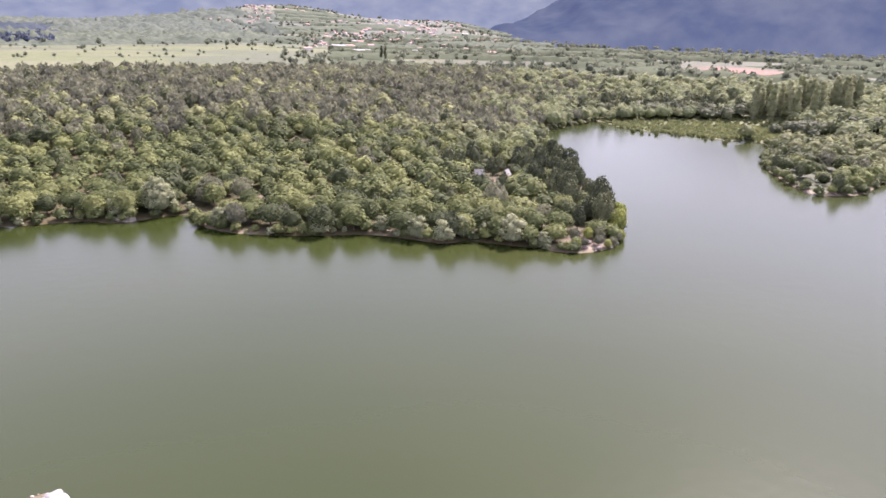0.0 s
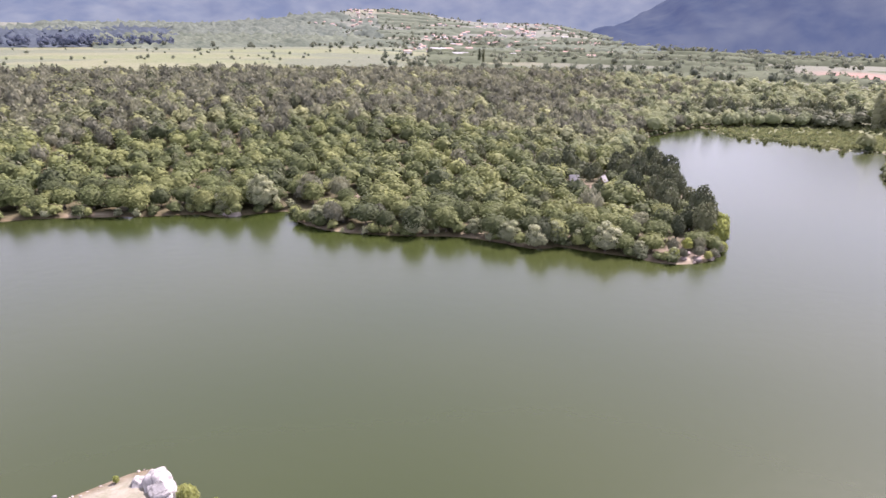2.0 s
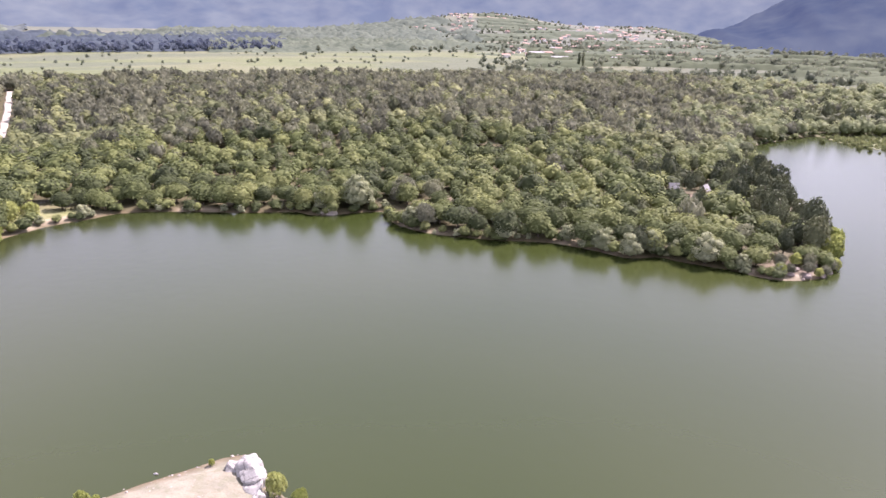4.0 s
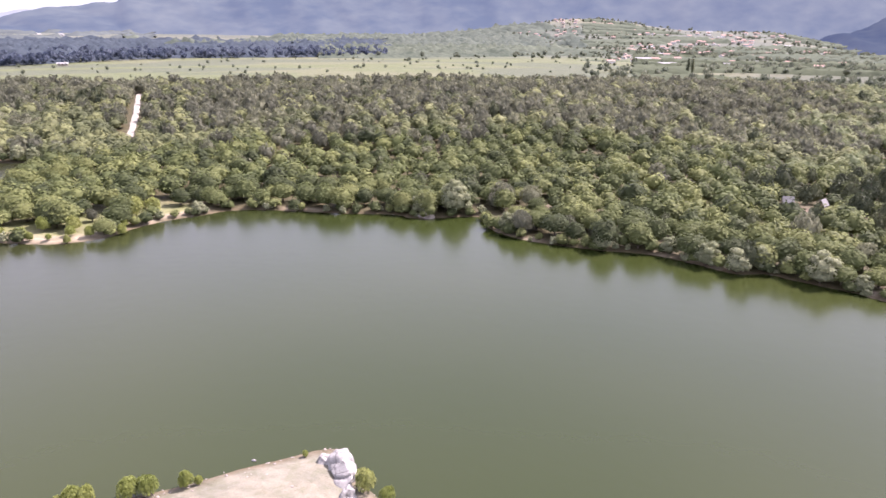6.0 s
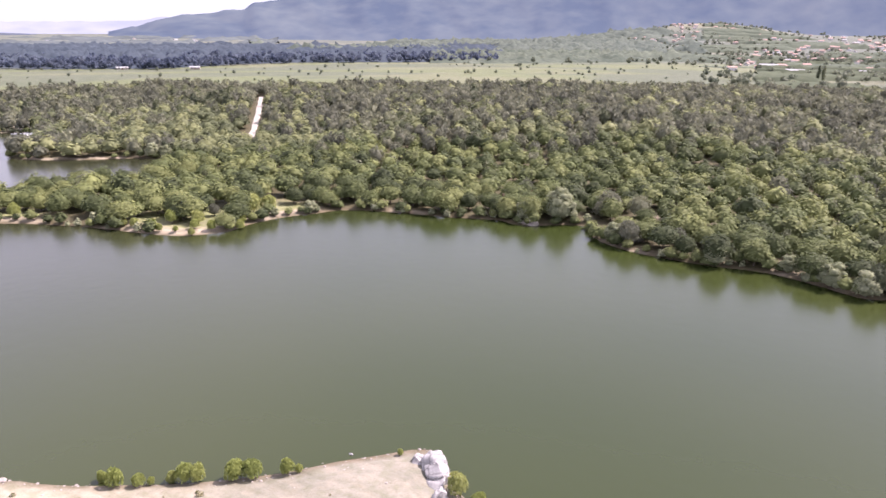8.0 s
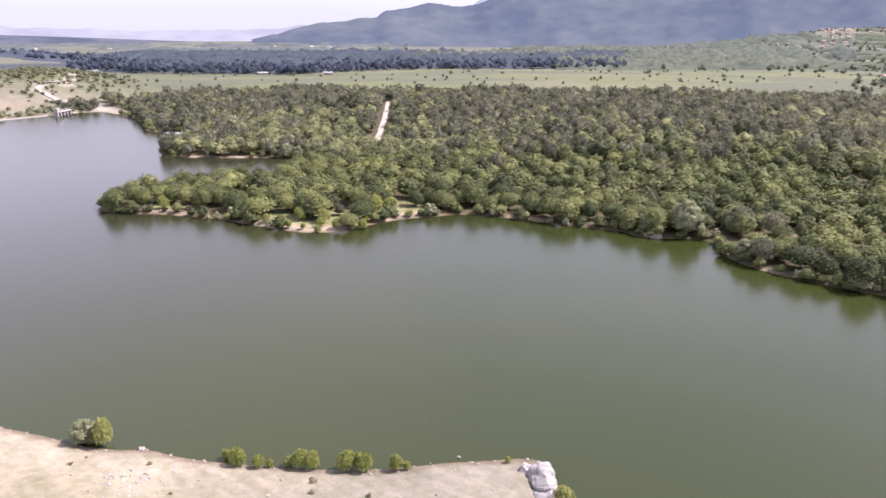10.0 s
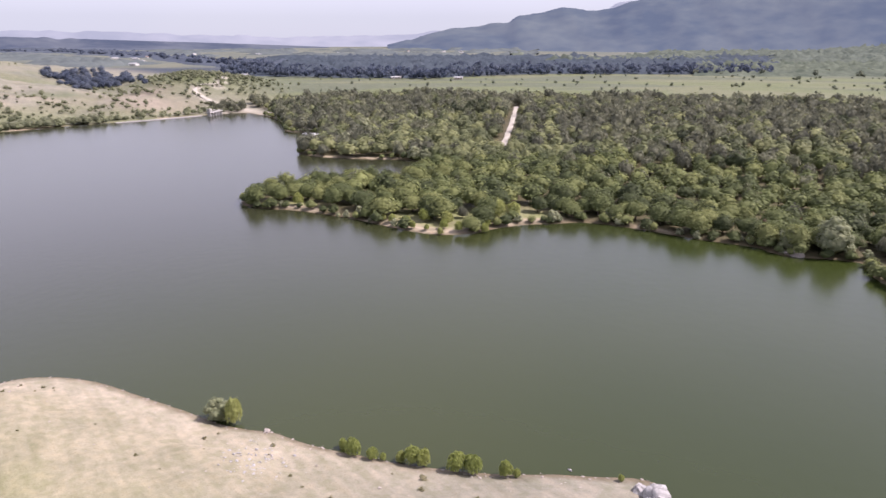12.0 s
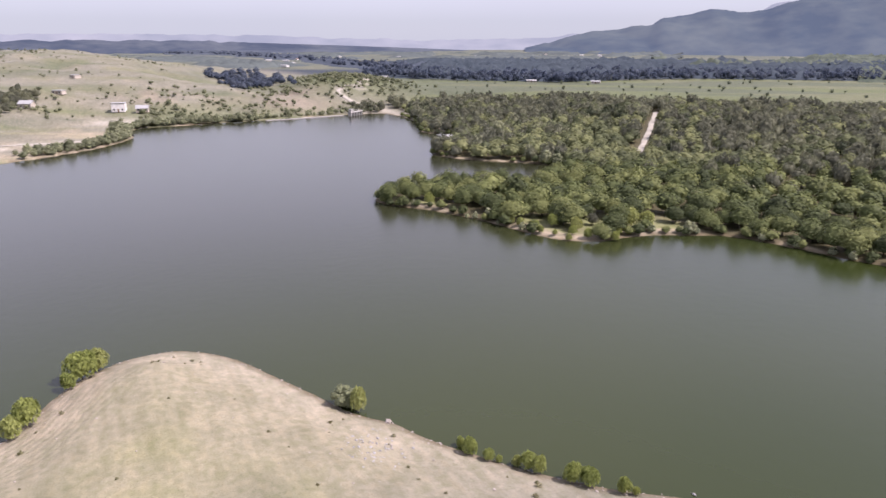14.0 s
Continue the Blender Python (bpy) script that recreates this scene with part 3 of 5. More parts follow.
ridge("backdrop_hills", "wooded low hills on the horizon, blue with painted haze", [(52, -0.85), (60, -0.62), (68, -0.3), (74, -0.1), (79, 0.08), (85, 0.22), (92, 0.26), (104, 0.2), (120, 0.1)], None, 2900, 3900, 85, HAZE_LOW, 9)

# ---- trees ----
ICO_V = np.array([(0, 0, 1)] + [(0.894 * math.cos(a * 1.2566), 0.894 * math.sin(a * 1.2566), 0.447) for a in range(5)] + [(0.894 * math.cos((a + 0.5) * 1.2566), 0.894 * math.sin((a + 0.5) * 1.2566), -0.447) for a in range(5)] + [(0, 0, -1)])
ICO_F = np.array([(0, 1 + a, 1 + (a + 1) % 5) for a in range(5)] + [(1 + a, 6 + a, 1 + (a + 1) % 5) for a in range(5)] + [(1 + (a + 1) % 5, 6 + a, 6 + (a + 1) % 5) for a in range(5)] + [(11, 6 + (a + 1) % 5, 6 + a) for a in range(5)])


def unit(r, n):
    v = r.normal(size=(n, 3))
    return v / np.linalg.norm(v, axis=1)[:, None]


def lobes_round(r, radius, low, high, n, share):
    """Lobes of a broad crown: one dome inside, and n smaller bumps spread over it."""
    c, q = [(0, 0, low + (high - low) * 0.36)], [radius * 0.84]
    for k in range(n):
        a, h = k * 2.4 + r.uniform(-0.5, 0.5), (k + r.uniform(0.1, 0.9)) / n
        ring = radius * 0.70 * math.sqrt(max(0.0, 1 - (h * 0.96) ** 2)) * r.uniform(0.86, 1.08)
        c.append((ring * math.cos(a), ring * math.sin(a), low + (high - low) * (0.20 + 0.66 * h)))
        q.append(radius * share * r.uniform(0.75, 1.25))
    return np.array(c), np.array(q)


def crown_bits(r, centres, radii, flat, cards, size, core=0.86, droop=0.0):
    """Leaf clumps on the outside of the lobes, and a closed inside so that no sky shows through the middle."""
    bits = []
    for c, q in zip(centres, radii):
        bits.append((ICO_V * q * (0.74 if cards < 90 else core) * np.array([1, 1, flat]) * r.uniform(0.88, 1.12, (12, 1)) + c, [ICO_F]))
    which = r.choice(len(radii), cards * 2, p=radii ** 2 / (radii ** 2).sum())
    way = unit(r, cards * 2)
    way[:, 2] = np.where(way[:, 2] < -0.35, -way[:, 2], way[:, 2])
    at = centres[which] + way * (radii[which] * r.uniform(0.9, 1.07, cards * 2))[:, None] * np.array([1, 1, flat])
    gap = (np.linalg.norm((at[:, None] - centres[None]) / np.array([1, 1, flat]), axis=2) / radii[None])
    gap[np.arange(len(at)), which] = 9
    keep = np.where(gap.min(1) > 0.84)[0][:cards]
    at, way = at[keep], way[keep]
    n = len(at)
    normal = way + (0.38 if cards > 150 else 0.26) * unit(r, n) + np.array([0, 0, 0.25])
    normal /= np.linalg.norm(normal, axis=1)[:, None]
    side = np.cross(normal, unit(r, n))
    side /= np.linalg.norm(side, axis=1)[:, None]
    up = np.cross(normal, side)
    up[:, 2] -= droop
    s = size * r.uniform(0.6, 1.25, (n, 1))
    lift = normal * s * 0.35
    v = np.stack([at - side * s * r.uniform(0.6, 1, (n, 1)) + lift * r.uniform(-1, 0.4, (n, 1)), at - up * s * 0.8, at + side * s * r.uniform(0.6, 1, (n, 1)) + lift * r.uniform(-1, 0.4, (n, 1)), at + up * s * r.uniform(0.7, 1.1, (n, 1))], 1).reshape(-1, 3)
    bits.append((v, [np.arange(4 * n).reshape(n, 4)]))
    return join_bits(bits)


def split_faces(v, f):
    """Each triangle into four, the new corners pushed out to the ball."""
    v, known, out = list(map(tuple, v)), {}, []

    def half(a, b):
        key = (min(a, b), max(a, b))
        if key not in known:
            m = np.array(v[a]) + np.array(v[b])
            known[key] = len(v)
            v.append(tuple(m / np.linalg.norm(m)))
        return known[key]
    for a, b, c in f:
        ab, bc, ca = half(a, b), half(b, c), half(c, a)
        out += [(a, ab, ca), (b, bc, ab), (c, ca, bc), (ab, bc, ca)]
    return np.array(v), np.array(out)


BALL_V, BALL_F = split_faces(ICO_V / np.linalg.norm(ICO_V, axis=1)[:, None], ICO_F)


def dome_bits(r, wide, up, down, mid, bumps, cards, size, flat=0.55, tall=1.0, core=0.86, fine=True):
    """A closed broadleaf crown: an uneven dome with shallow bumps, shingled with tilted sprays of leaves.
    flat: how far the sprays lie level; tall: how long they are upwards."""
    heads = unit(r, bumps)
    heads[:, 2] = np.abs(heads[:, 2]) * 0.9 - 0.1
    heads /= np.linalg.norm(heads, axis=1)[:, None]
    share = r.uniform(0.12, 0.30, bumps)

    def reach(way):
        near = np.clip(way @ heads.T, 0, 1) ** 9
        return 0.84 + (near * share).max(1)

    def shaped(way, k):
        p = way * (reach(way) * k)[:, None]
        return p * np.column_stack([np.full(len(p), wide), np.full(len(p), wide), np.where(p[:, 2] > 0, up, down)]) + np.array([0, 0, mid])
    v, f = (BALL_V, BALL_F) if fine else (ICO_V, ICO_F)
    bits = [(shaped(v / np.linalg.norm(v, axis=1)[:, None], core * r.uniform(0.88, 1.08, len(v))), [f])]
    way = unit(r, cards)
    way[:, 2] = np.where(way[:, 2] < -0.3, -way[:, 2], way[:, 2])
    at = shaped(way, r.uniform(0.90, 1.08, cards))
    normal = way * np.array([1, 1, 1 - 0.8 * (flat < 0)]) + 0.5 * unit(r, cards) + np.array([0, 0, max(flat, 0)])
    normal /= np.linalg.norm(normal, axis=1)[:, None]
    side = np.cross(normal, unit(r, cards) if flat >= 0 else np.array([0, 0, 1.0]) + 0.3 * unit(r, cards))
    side /= np.linalg.norm(side, axis=1)[:, None]
    top = np.cross(normal, side) * tall
    k = size * r.uniform(0.55, 1.3, (cards, 1))
    bend = normal * k * 0.35
    quad = np.stack([at - side * k * r.uniform(0.6, 1, (cards, 1)) - bend * r.uniform(0, 1, (cards, 1)), at - top * k * 0.8, at + side * k * r.uniform(0.6, 1, (cards, 1)) - bend * r.uniform(0, 1, (cards, 1)), at + top * k * r.uniform(0.7, 1.1, (cards, 1))], 1).reshape(-1, 3)
    bits.append((quad, [np.arange(4 * cards).reshape(cards, 4)]))
    return join_bits(bits)


def crown_of(kind, r, detail):
    """One crown of a kind, its foot at the origin. detail: share of the full number of leaf clumps."""
    grow = min(1 / math.sqrt(detail), 1.9) if detail > 0.12 else 2.0
    if kind in ("oak", "dull", "birch"):
        cards, leaf = (560, 0.31) if detail > 0.6 else (140, 0.50) if detail > 0.2 else (72, 0.66) if detail > 0.08 else (26, 0.9)
        wide, up = r.uniform(3.2, 3.9), r.uniform(3.0, 3.8)
        if kind == "dull":
            return dome_bits(r, wide * 0.92, up * 1.12, 2.2, 2.6, 9, cards, leaf * 0.85, -1, 1.7, 0.80, detail > 0.08)
        return dome_bits(r, wide, up, 2.2, 2.6, 11, cards, leaf, 0.55, 1.0, 0.85, detail > 0.08)
    if kind == "pine":
        cards, leaf = (620, 0.26) if detail > 0.6 else (170, 0.40) if detail > 0.2 else (84, 0.52)
        return dome_bits(r, r.uniform(2.2, 2.8), r.uniform(3.6, 4.7), 2.6, 3.0, 12, cards, leaf, -1, 1.5, 0.78)
    if kind == "willow":
        c, q = lobes_round(r, 2.5, 0.0, 4.7, 12 if detail > 0.6 else 7, 0.32)
        return crown_bits(r, c, q, 0.85, int(900 * detail), 0.17 * grow, droop=0.4)
    if kind in ("poplar", "dark_poplar"):
        k = np.linspace(0.1, 1, 7)
        c = np.stack([r.normal(0, 0.15, 7), r.normal(0, 0.15, 7), 12 * k - 0.5], 1)
        return crown_bits(r, c, 1.25 * np.sin(0.35 + 2.4 * k) + 0.35, 1.3, int(300 * detail), 0.34 * grow)
    if kind == "sedge":
        return dome_bits(r, 1.0, 0.9, 0.3, 0.1, 4, 18, 0.34, -1, 1.5, 0.8, False)
    if detail > 0.3:  # shrub
        return dome_bits(r, r.uniform(0.95, 1.15), r.uniform(1.2, 1.5), 1.0, 0.95, 9, 620, 0.11, -1, 2.1, 0.66)
    return dome_bits(r, 1.05, 1.3, 0.9, 0.9, 8, 40, 0.3, -1, 1.6, 0.78, False)


def trunk_bits(r, height_, thick, limbs=3):
    """A tapered, slightly bent trunk with a few limbs."""
    def tube(points, radii, sides=7):
        v, f = [], []
        for (x, y, z), q in zip(points, radii):
            v += [(x + q * math.cos(k * 6.2832 / sides), y + q * math.sin(k * 6.2832 / sides), z) for k in range(sides)]
        for s in range(len(points) - 1):
            f += [(s * sides + k, s * sides + (k + 1) % sides, (s + 1) * sides + (k + 1) % sides, (s + 1) * sides + k) for k in range(sides)]
        return np.array(v), [np.array(f)]
    b = r.normal(0, 0.12 * height_ / 4, 2)
    bits = [tube([(0, 0, -0.25), (b[0] * 0.3, b[1] * 0.3, height_ * 0.35), (b[0], b[1], height_)], [thick * 1.25, thick * 0.85, thick * 0.4])]
    for k in range(limbs):
        a = k * 2.2 + r.uniform(0, 1)
        bits.append(tube([(b[0] * 0.4, b[1] * 0.4, height_ * 0.42), (1.1 * math.cos(a), 1.1 * math.sin(a), height_ * 0.75), (2.0 * math.cos(a), 2.0 * math.sin(a), height_ * 1.0)], [thick * 0.5, thick * 0.35, thick * 0.15], 5))
    return join_bits(bits)


LEAVES = dict(oak=LEAF_OAK, dull=LEAF_DULL, birch=LEAF_PALE_HAZY, pine=LEAF_PINE, willow=LEAF_WILLOW, poplar=LEAF_POPLAR, dark_poplar=LEAF_PINE, shrub=LEAF_SHRUB, far=LEAF_FAR)
TREE_WORDS = dict(oak=("oak_tree", "round-crowned green oak tree in spring leaf"), dull=("oak_tree", "olive-brown oak tree just coming into leaf"), birch=("birch_tree", "pale green broadleaf tree with haze in its leaf colour"), pine=("pine_tree", "dark green slender pine tree"), willow=("willow_tree", "silvery green willow at the water's edge"), poplar=("poplar_tree", "tall narrow poplar tree"), dark_poplar=("poplar_tree", "dark narrow poplar"), shrub=("shrub", "bright green leafy shrub on the dry shore"))
WOOD_RNG = np.random.default_rng(5)
TEMPLATES = {}


def tree_template(kind, number):
    key = (kind, number)
    if key not in TEMPLATES:
        r = np.random.default_rng(100 + number * 17 + len(kind))
        crown = mesh_of("crown", *crown_of(kind, r, 1.0), LEAVES[kind], smooth="cores")
        tall = dict(oak=4.5, dull=4.5, birch=4.5, pine=7.5, willow=2.6, poplar=9, dark_poplar=9, shrub=1.0)[kind]
        trunk = mesh_of("trunk", *trunk_bits(r, tall, dict(pine=0.16, shrub=0.04, willow=0.13).get(kind, 0.2), 3 if kind in ("oak", "dull", "willow") else 0), BARK, smooth=True)
        TEMPLATES[key] = (crown, trunk)
    return TEMPLATES[key]


def tree(kind, x, y, z, scale=1.0, turn=0.0, number=0, label="", group="", squash=1.0):
    """One tree: an Empty at its foot with trunk and crown."""
    crown, trunk = tree_template(kind, number)
    name, words = TREE_WORDS[kind]
    t = tagged(new(name), label or words, name.split("_")[0] if kind == "shrub" else "tree", group)
    t.matrix_basis = pose(x, y, z, 0, 0, turn) @ Matrix.Diagonal((scale, scale, scale * squash, 1))
    for n, me in (("trunk", trunk), ("crown", crown)):
        o = new(n, me)
        o.parent = t
    return t


def woods(name, label, kind, places, detail, scales, material=None, variants=6, category="forest", seed=9):
    """Many trees as one mesh: places n x 3."""
    r = np.random.default_rng(seed)
    protos = [crown_of(kind, np.random.default_rng(300 + k + seed), detail) for k in range(variants)]
    vs, ts, fs, n = [], [], {3: [], 4: []}, 0
    for p, s in zip(places, scales):
        v, faces = protos[r.integers(variants)]
        a = r.uniform(0, 6.2832)
        c, q = math.cos(a), math.sin(a)
        w = v @ np.array([[c, q, 0], [-q, c, 0], [0, 0, 1]]) * (s * np.array([1, 1, r.uniform(0.85, 1.15)])) + p
        vs.append(w)
        ts.append(np.full(len(w), r.uniform()))
        for f in faces:
            fs[f.shape[1]].append(f + n)
        n += len(w)
    faces = [np.concatenate(f) for f in fs.values() if f]
    return tagged(new(name, mesh_of(name, np.concatenate(vs), faces, material or LEAVES[kind], np.concatenate(ts), "cores")), label, category, kind="stuff")


# the wood on the north and west shores: an uneven grid of trees
STEP = 5.9
fx, fy = np.meshgrid(np.arange(-512, 320, STEP), np.arange(60, 500, STEP * 0.87))
fx[::2] += STEP / 2
fx, fy = fx.ravel() + WOOD_RNG.uniform(-1.7, 1.7, fx.size), fy.ravel() + WOOD_RNG.uniform(-1.7, 1.7, fx.size)
fd = shore_distance(fx, fy)
rad = np.hypot(fx, fy)
az = np.degrees(np.arctan2(-fx, fy))
keep = (fd > 1.2) & (rad < wood_limit(fx, fy)) & ((fx > -425) | (fy > 181)) & (az > -40) & (az < 71)
keep &= near_line(fx, fy, TRACK) > 4.4
for cx, cy, r_ in CLEARINGS:
    keep &= np.hypot(fx - cx, fy - cy) > r_ * 0.8
keep &= reed_zone(fx, fy) < 0.30
east = (fx > 95) & (fy < 275)
keep &= ~east | (WOOD_RNG.uniform(size=fx.size) < 0.93)
keep &= (az > -14) | (WOOD_RNG.uniform(size=fx.size) < 0.8)
keep &= WOOD_RNG.uniform(size=fx.size) < 0.97
fx, fy, fd, rad, az = (v[keep] for v in (fx, fy, fd, rad, az))
fz = height(fx, fy, fd) - 0.1
dull_share = np.clip(-0.02 + 0.78 * smoothstep(190, 330, rad) * smoothstep(-14, 0, az) + 0.24 * lumps(fx, fy, 70, 61) - 0.7 * bell(fx, fy, -255, 185, 60, 42), 0.01, 0.9)
pine_share = 0.55 * bell(fx, fy, 36, 192, 13, 36) + 0.28 * bell(fx, fy, 38, 164, 9, 20) + 0.85 * bell(fx, fy, 20, 200, 16, 7) + 0.035 + 0.25 * bell(fx, fy, -375, 185, 40, 26) + 0.6 * bell(fx, fy, -285, 235, 26, 14) + 0.9 * bell(fx, fy, 120, 352, 46, 12)
pick = WOOD_RNG.uniform(size=fx.size)
kinds = np.where(pick < pine_share, "pine", np.where(WOOD_RNG.uniform(size=fx.size) < dull_share, "dull", "oak"))
# farther oaks on the right take the pale leaves with painted haze
kinds = np.where((kinds == "oak") & ((fx < 95) | (fy > 275)) & (WOOD_RNG.uniform(size=fx.size) < 0.85 * smoothstep(2, -12, az) * smoothstep(205, 250, rad)), "birch", kinds)
lone = (kinds == 'pine') & (pine_share < 0.3)
size_ = WOOD_RNG.uniform(0.66, 1.03, fx.size) * np.where(kinds == "pine", 1.12, 1) * np.where(lone, 0.78, 1) * (1 + 0.14 * smoothstep(230, 300, rad)) * np.where((fx > 95) & (fy < 275), 0.9, 1)

# those along the open north shore are trees of their own, the wood behind them is one stand per kind
first = (fd < 17) & (fx > -195) & (fx < 44) & (rad < 235)
order = np.where(first)[0][np.argsort(fd[first])][:290]
single = np.zeros(fx.size, bool)
single[order] = True
for k in order:
    tree(str(kinds[k]), fx[k], fy[k], fz[k], size_[k], WOOD_RNG.uniform(0, 360), int(WOOD_RNG.integers(5)), group="trees along the north shore")
for kind, label in (("oak", "dense wood of round green oaks"), ("dull", "wood of olive-brown oaks coming into leaf"), ("birch", "far broadleaf wood, painted pale green with haze"), ("pine", "stand of dark pines")):
    for name, sel, detail in (("forest", rad < 250, 0.252), ("forest", rad >= 250, 0.131)):
        m = (kinds == kind) & ~single & sel
        if m.any():
            woods(name, label, kind, np.stack([fx, fy, fz], 1)[m], detail, size_[m], LEAF_OAK_HAZY if kind == "oak" and detail < 0.2 else None)


def ground_z(x, y):
    return float(height(np.array([float(x)]), np.array([float(y)]))[0])


def scatter(r, n, cx, cy, rx, ry):
    """n places in a soft oval, on land."""
    x, y = r.normal(cx, rx, n), r.normal(cy, ry, n)
    d = shore_distance(x, y)
    ok = d > 0.4
    return np.stack([x[ok], y[ok], height(x[ok], y[ok], d[ok]) - 0.05], 1)


# willows and bushes at the water's edge of the north wood
WILLOWS = [(15.5, 136.6, 1.35), (10.2, 139.6, 0.85), (5.2, 139.6, 1.05), (1.3, 136.6, 1.1), (-4.5, 138.6, 1.1), (-11.9, 142.0, 0.85), (-25.1, 140.0, 1.1), (-47.0, 142.4, 1.0), (-71.5, 148.0, 1.1), (22.2, 135.3, 0.7), (28.5, 133.6, 0.55), (-112.5, 136.2, 0.75), (-121, 124.5, 0.7), (-213.5, 158.5, 1.25), (-222, 149.5, 1.15), (-218, 152, 1.0), (-206.7, 168, 0.9)]
for k, (x, y, s) in enumerate(WILLOWS):
    tree("willow", x, y, ground_z(x, y) - 0.1, s, 70 * k, k % 4, group="willows at the water's edge")
tree("willow", -64.3, 152.2, ground_z(-64.3, 152.2) - 0.1, 1.75, 20, 2, "large spreading silver-grey willow beside a pale rock")

edge_rng = np.random.default_rng(15)
ex, ey = [], []
for p, q in zip(SHORE, np.roll(SHORE, -1, 0)):
    if min(p[1], q[1]) > 60 and min(p[0], q[0]) > -420:
        n = int(np.hypot(*(q - p)) / 1.3) + 1
        t = edge_rng.uniform(size=n)[:, None]
        m = p + (q - p) * t + edge_rng.normal(0, 0.9, (n, 2))
        ex += list(m[:, 0])
        ey += list(m[:, 1])
ex, ey = np.array(ex), np.array(ey)
ed = shore_distance(ex, ey)
ok = (ed > -0.1) & (reed_zone(ex, ey) < 0.25) & (np.hypot(ex + 131, ey - 95) > 9) & (np.hypot(ex + 240, ey - 131) > 12) & (np.hypot(ex - 33, ey - 134) > 5)
places = np.stack([ex, ey, height(ex, ey, ed) - 0.15], 1)[ok]
half = edge_rng.uniform(size=len(places)) < 0.7
woods("shore_bushes", "low green bushes overhanging the shore", "oak", places[half], 0.13, edge_rng.uniform(0.26, 0.55, half.sum()), category="bushes")
woods("shore_bushes", "low silvery bushes at the waterline", "willow", places[~half], 0.13, edge_rng.uniform(0.25, 0.6, (~half).sum()), category="bushes", seed=12)

tree("shrub", 40.4, 147.5, ground_z(40.4, 147.5) - 0.1, 2.2, 10, 2, "bright yellow-green young tree at the point's edge")
tree("shrub", 41.6, 154.0, ground_z(41.6, 154.0) - 0.1, 2.3, 80, 4, "yellow-green young tree on the point's far side")
tree("dull", -136.6, 107.0, ground_z(-136.6, 107.0) - 0.1, 0.5, 30, 1, "small brownish bare-twigged tree on the sandy point")
for k, (kind, x, y, s, words) in enumerate([("oak", -143.5, 103.5, 1.0, ""), ("oak", -139.6, 100.2, 0.85, ""), ("oak", -146.5, 107.5, 0.9, ""), ("shrub", -131.0, 114.6, 2.3, "bright yellow-green bushy tree in the sandy clearing"), ("shrub", -128.8, 117.8, 1.9, "bright yellow-green bushy tree in the sandy clearing"), ("shrub", -134.2, 116.4, 1.8, "bright yellow-green bushy tree in the sandy clearing"), ("oak", -125.5, 131.5, 0.8, ""), ("shrub", -176.5, 79.4, 1.5, "yellow-green bush in a gap between oaks")]):
    tree(kind, x, y, ground_z(x, y) - 0.1, s, 75 * k, k % 5, words)
for k, (x, y, s) in enumerate([(30.4, 134.6, 0.32), (33.8, 135.8, 0.38), (37.0, 137.0, 0.34), (34.4, 139.4, 0.45), (29.0, 137.6, 0.42), (38.6, 140.2, 0.4)]):
    tree("dull", x, y, ground_z(x, y) - 0.06, s, 65 * k, k % 5, "small olive-brown bush between boulders on the point")
tree("willow", -296, 171, ground_z(-296, 171) + 1.5, 1.5, 30, 1, "pale blossoming tree in the wood")
for k, (x, y, s) in enumerate([(28.6, 133.6, 1.0), (39.6, 141.5, 1.2), (32.2, 139.2, 1.1), (35.6, 135.4, 0.9), (-124.5, 104.5, 1.2), (-131.5, 97.2, 1.0), (-140.5, 92.0, 1.1), (-129.5, 94.6, 0.8), (-133.6, 93.4, 0.7), (-137.0, 91.6, 0.9), (-144.6, 90.4, 1.0), (-147.6, 89.6, 0.8), (-133.8, 99.8, 1.5), (-139.8, 97.2, 1.6), (-127.8, 99.0, 1.1), (-150.4, 88.6, 1.0), (-127.2, 107.5, 1.0)]):
    tree("shrub", x, y, ground_z(x, y) - 0.06, s, 50 * k, k % 5, "low green bush among pale rocks and sand", "bushes on the sandy points")

# reeds and low swamp bushes at the end of the inlet
reed_rng = np.random.default_rng(22)
rp = np.concatenate([scatter(reed_rng, 1300, 106, 305, 26, 18), scatter(reed_rng, 700, 139, 309, 14, 18), scatter(reed_rng, 300, 143, 285, 10, 9)])
rp = rp[reed_zone(rp[:, 0], rp[:, 1]) > 0.18]
woods("reed_bed", "pale green reed and sedge bed in the shallows", "sedge", rp, 0.05, reed_rng.uniform(0.5, 1.3, len(rp)), LEAF_REED, category="reeds", seed=31)
islets = [(74, 306), (83, 297), (92, 294), (99, 289), (110, 281), (88, 290), (114, 274)]
woods("reed_clumps", "small reed clumps standing in the shallow water", "shrub", np.array([(x + reed_rng.normal(0, 1.5), y + reed_rng.normal(0, 1.5), -0.4) for x, y in islets for _ in range(3)]), 0.4, reed_rng.uniform(0.5, 0.9, 21), LEAF_REED, category="reeds", seed=33)
row_t = reed_rng.uniform(0, 1, 90)
row = np.column_stack([82 + 62 * row_t + reed_rng.normal(0, 2.5, 90), 352 - 16 * row_t + reed_rng.normal(0, 4, 90)])
row = np.concatenate([row, reed_rng.normal((157, 297), (6, 4), (22, 2)), reed_rng.normal((186, 290), (10, 5), (16, 2))])
woods("dark_hedge", "dark green belt of trees behind the reed bed", "oak", np.column_stack([row, height(row[:, 0], row[:, 1]) - 0.1]), 0.14, reed_rng.uniform(0.75, 1.1, len(row)), LEAF_PINE, category="trees", seed=35)
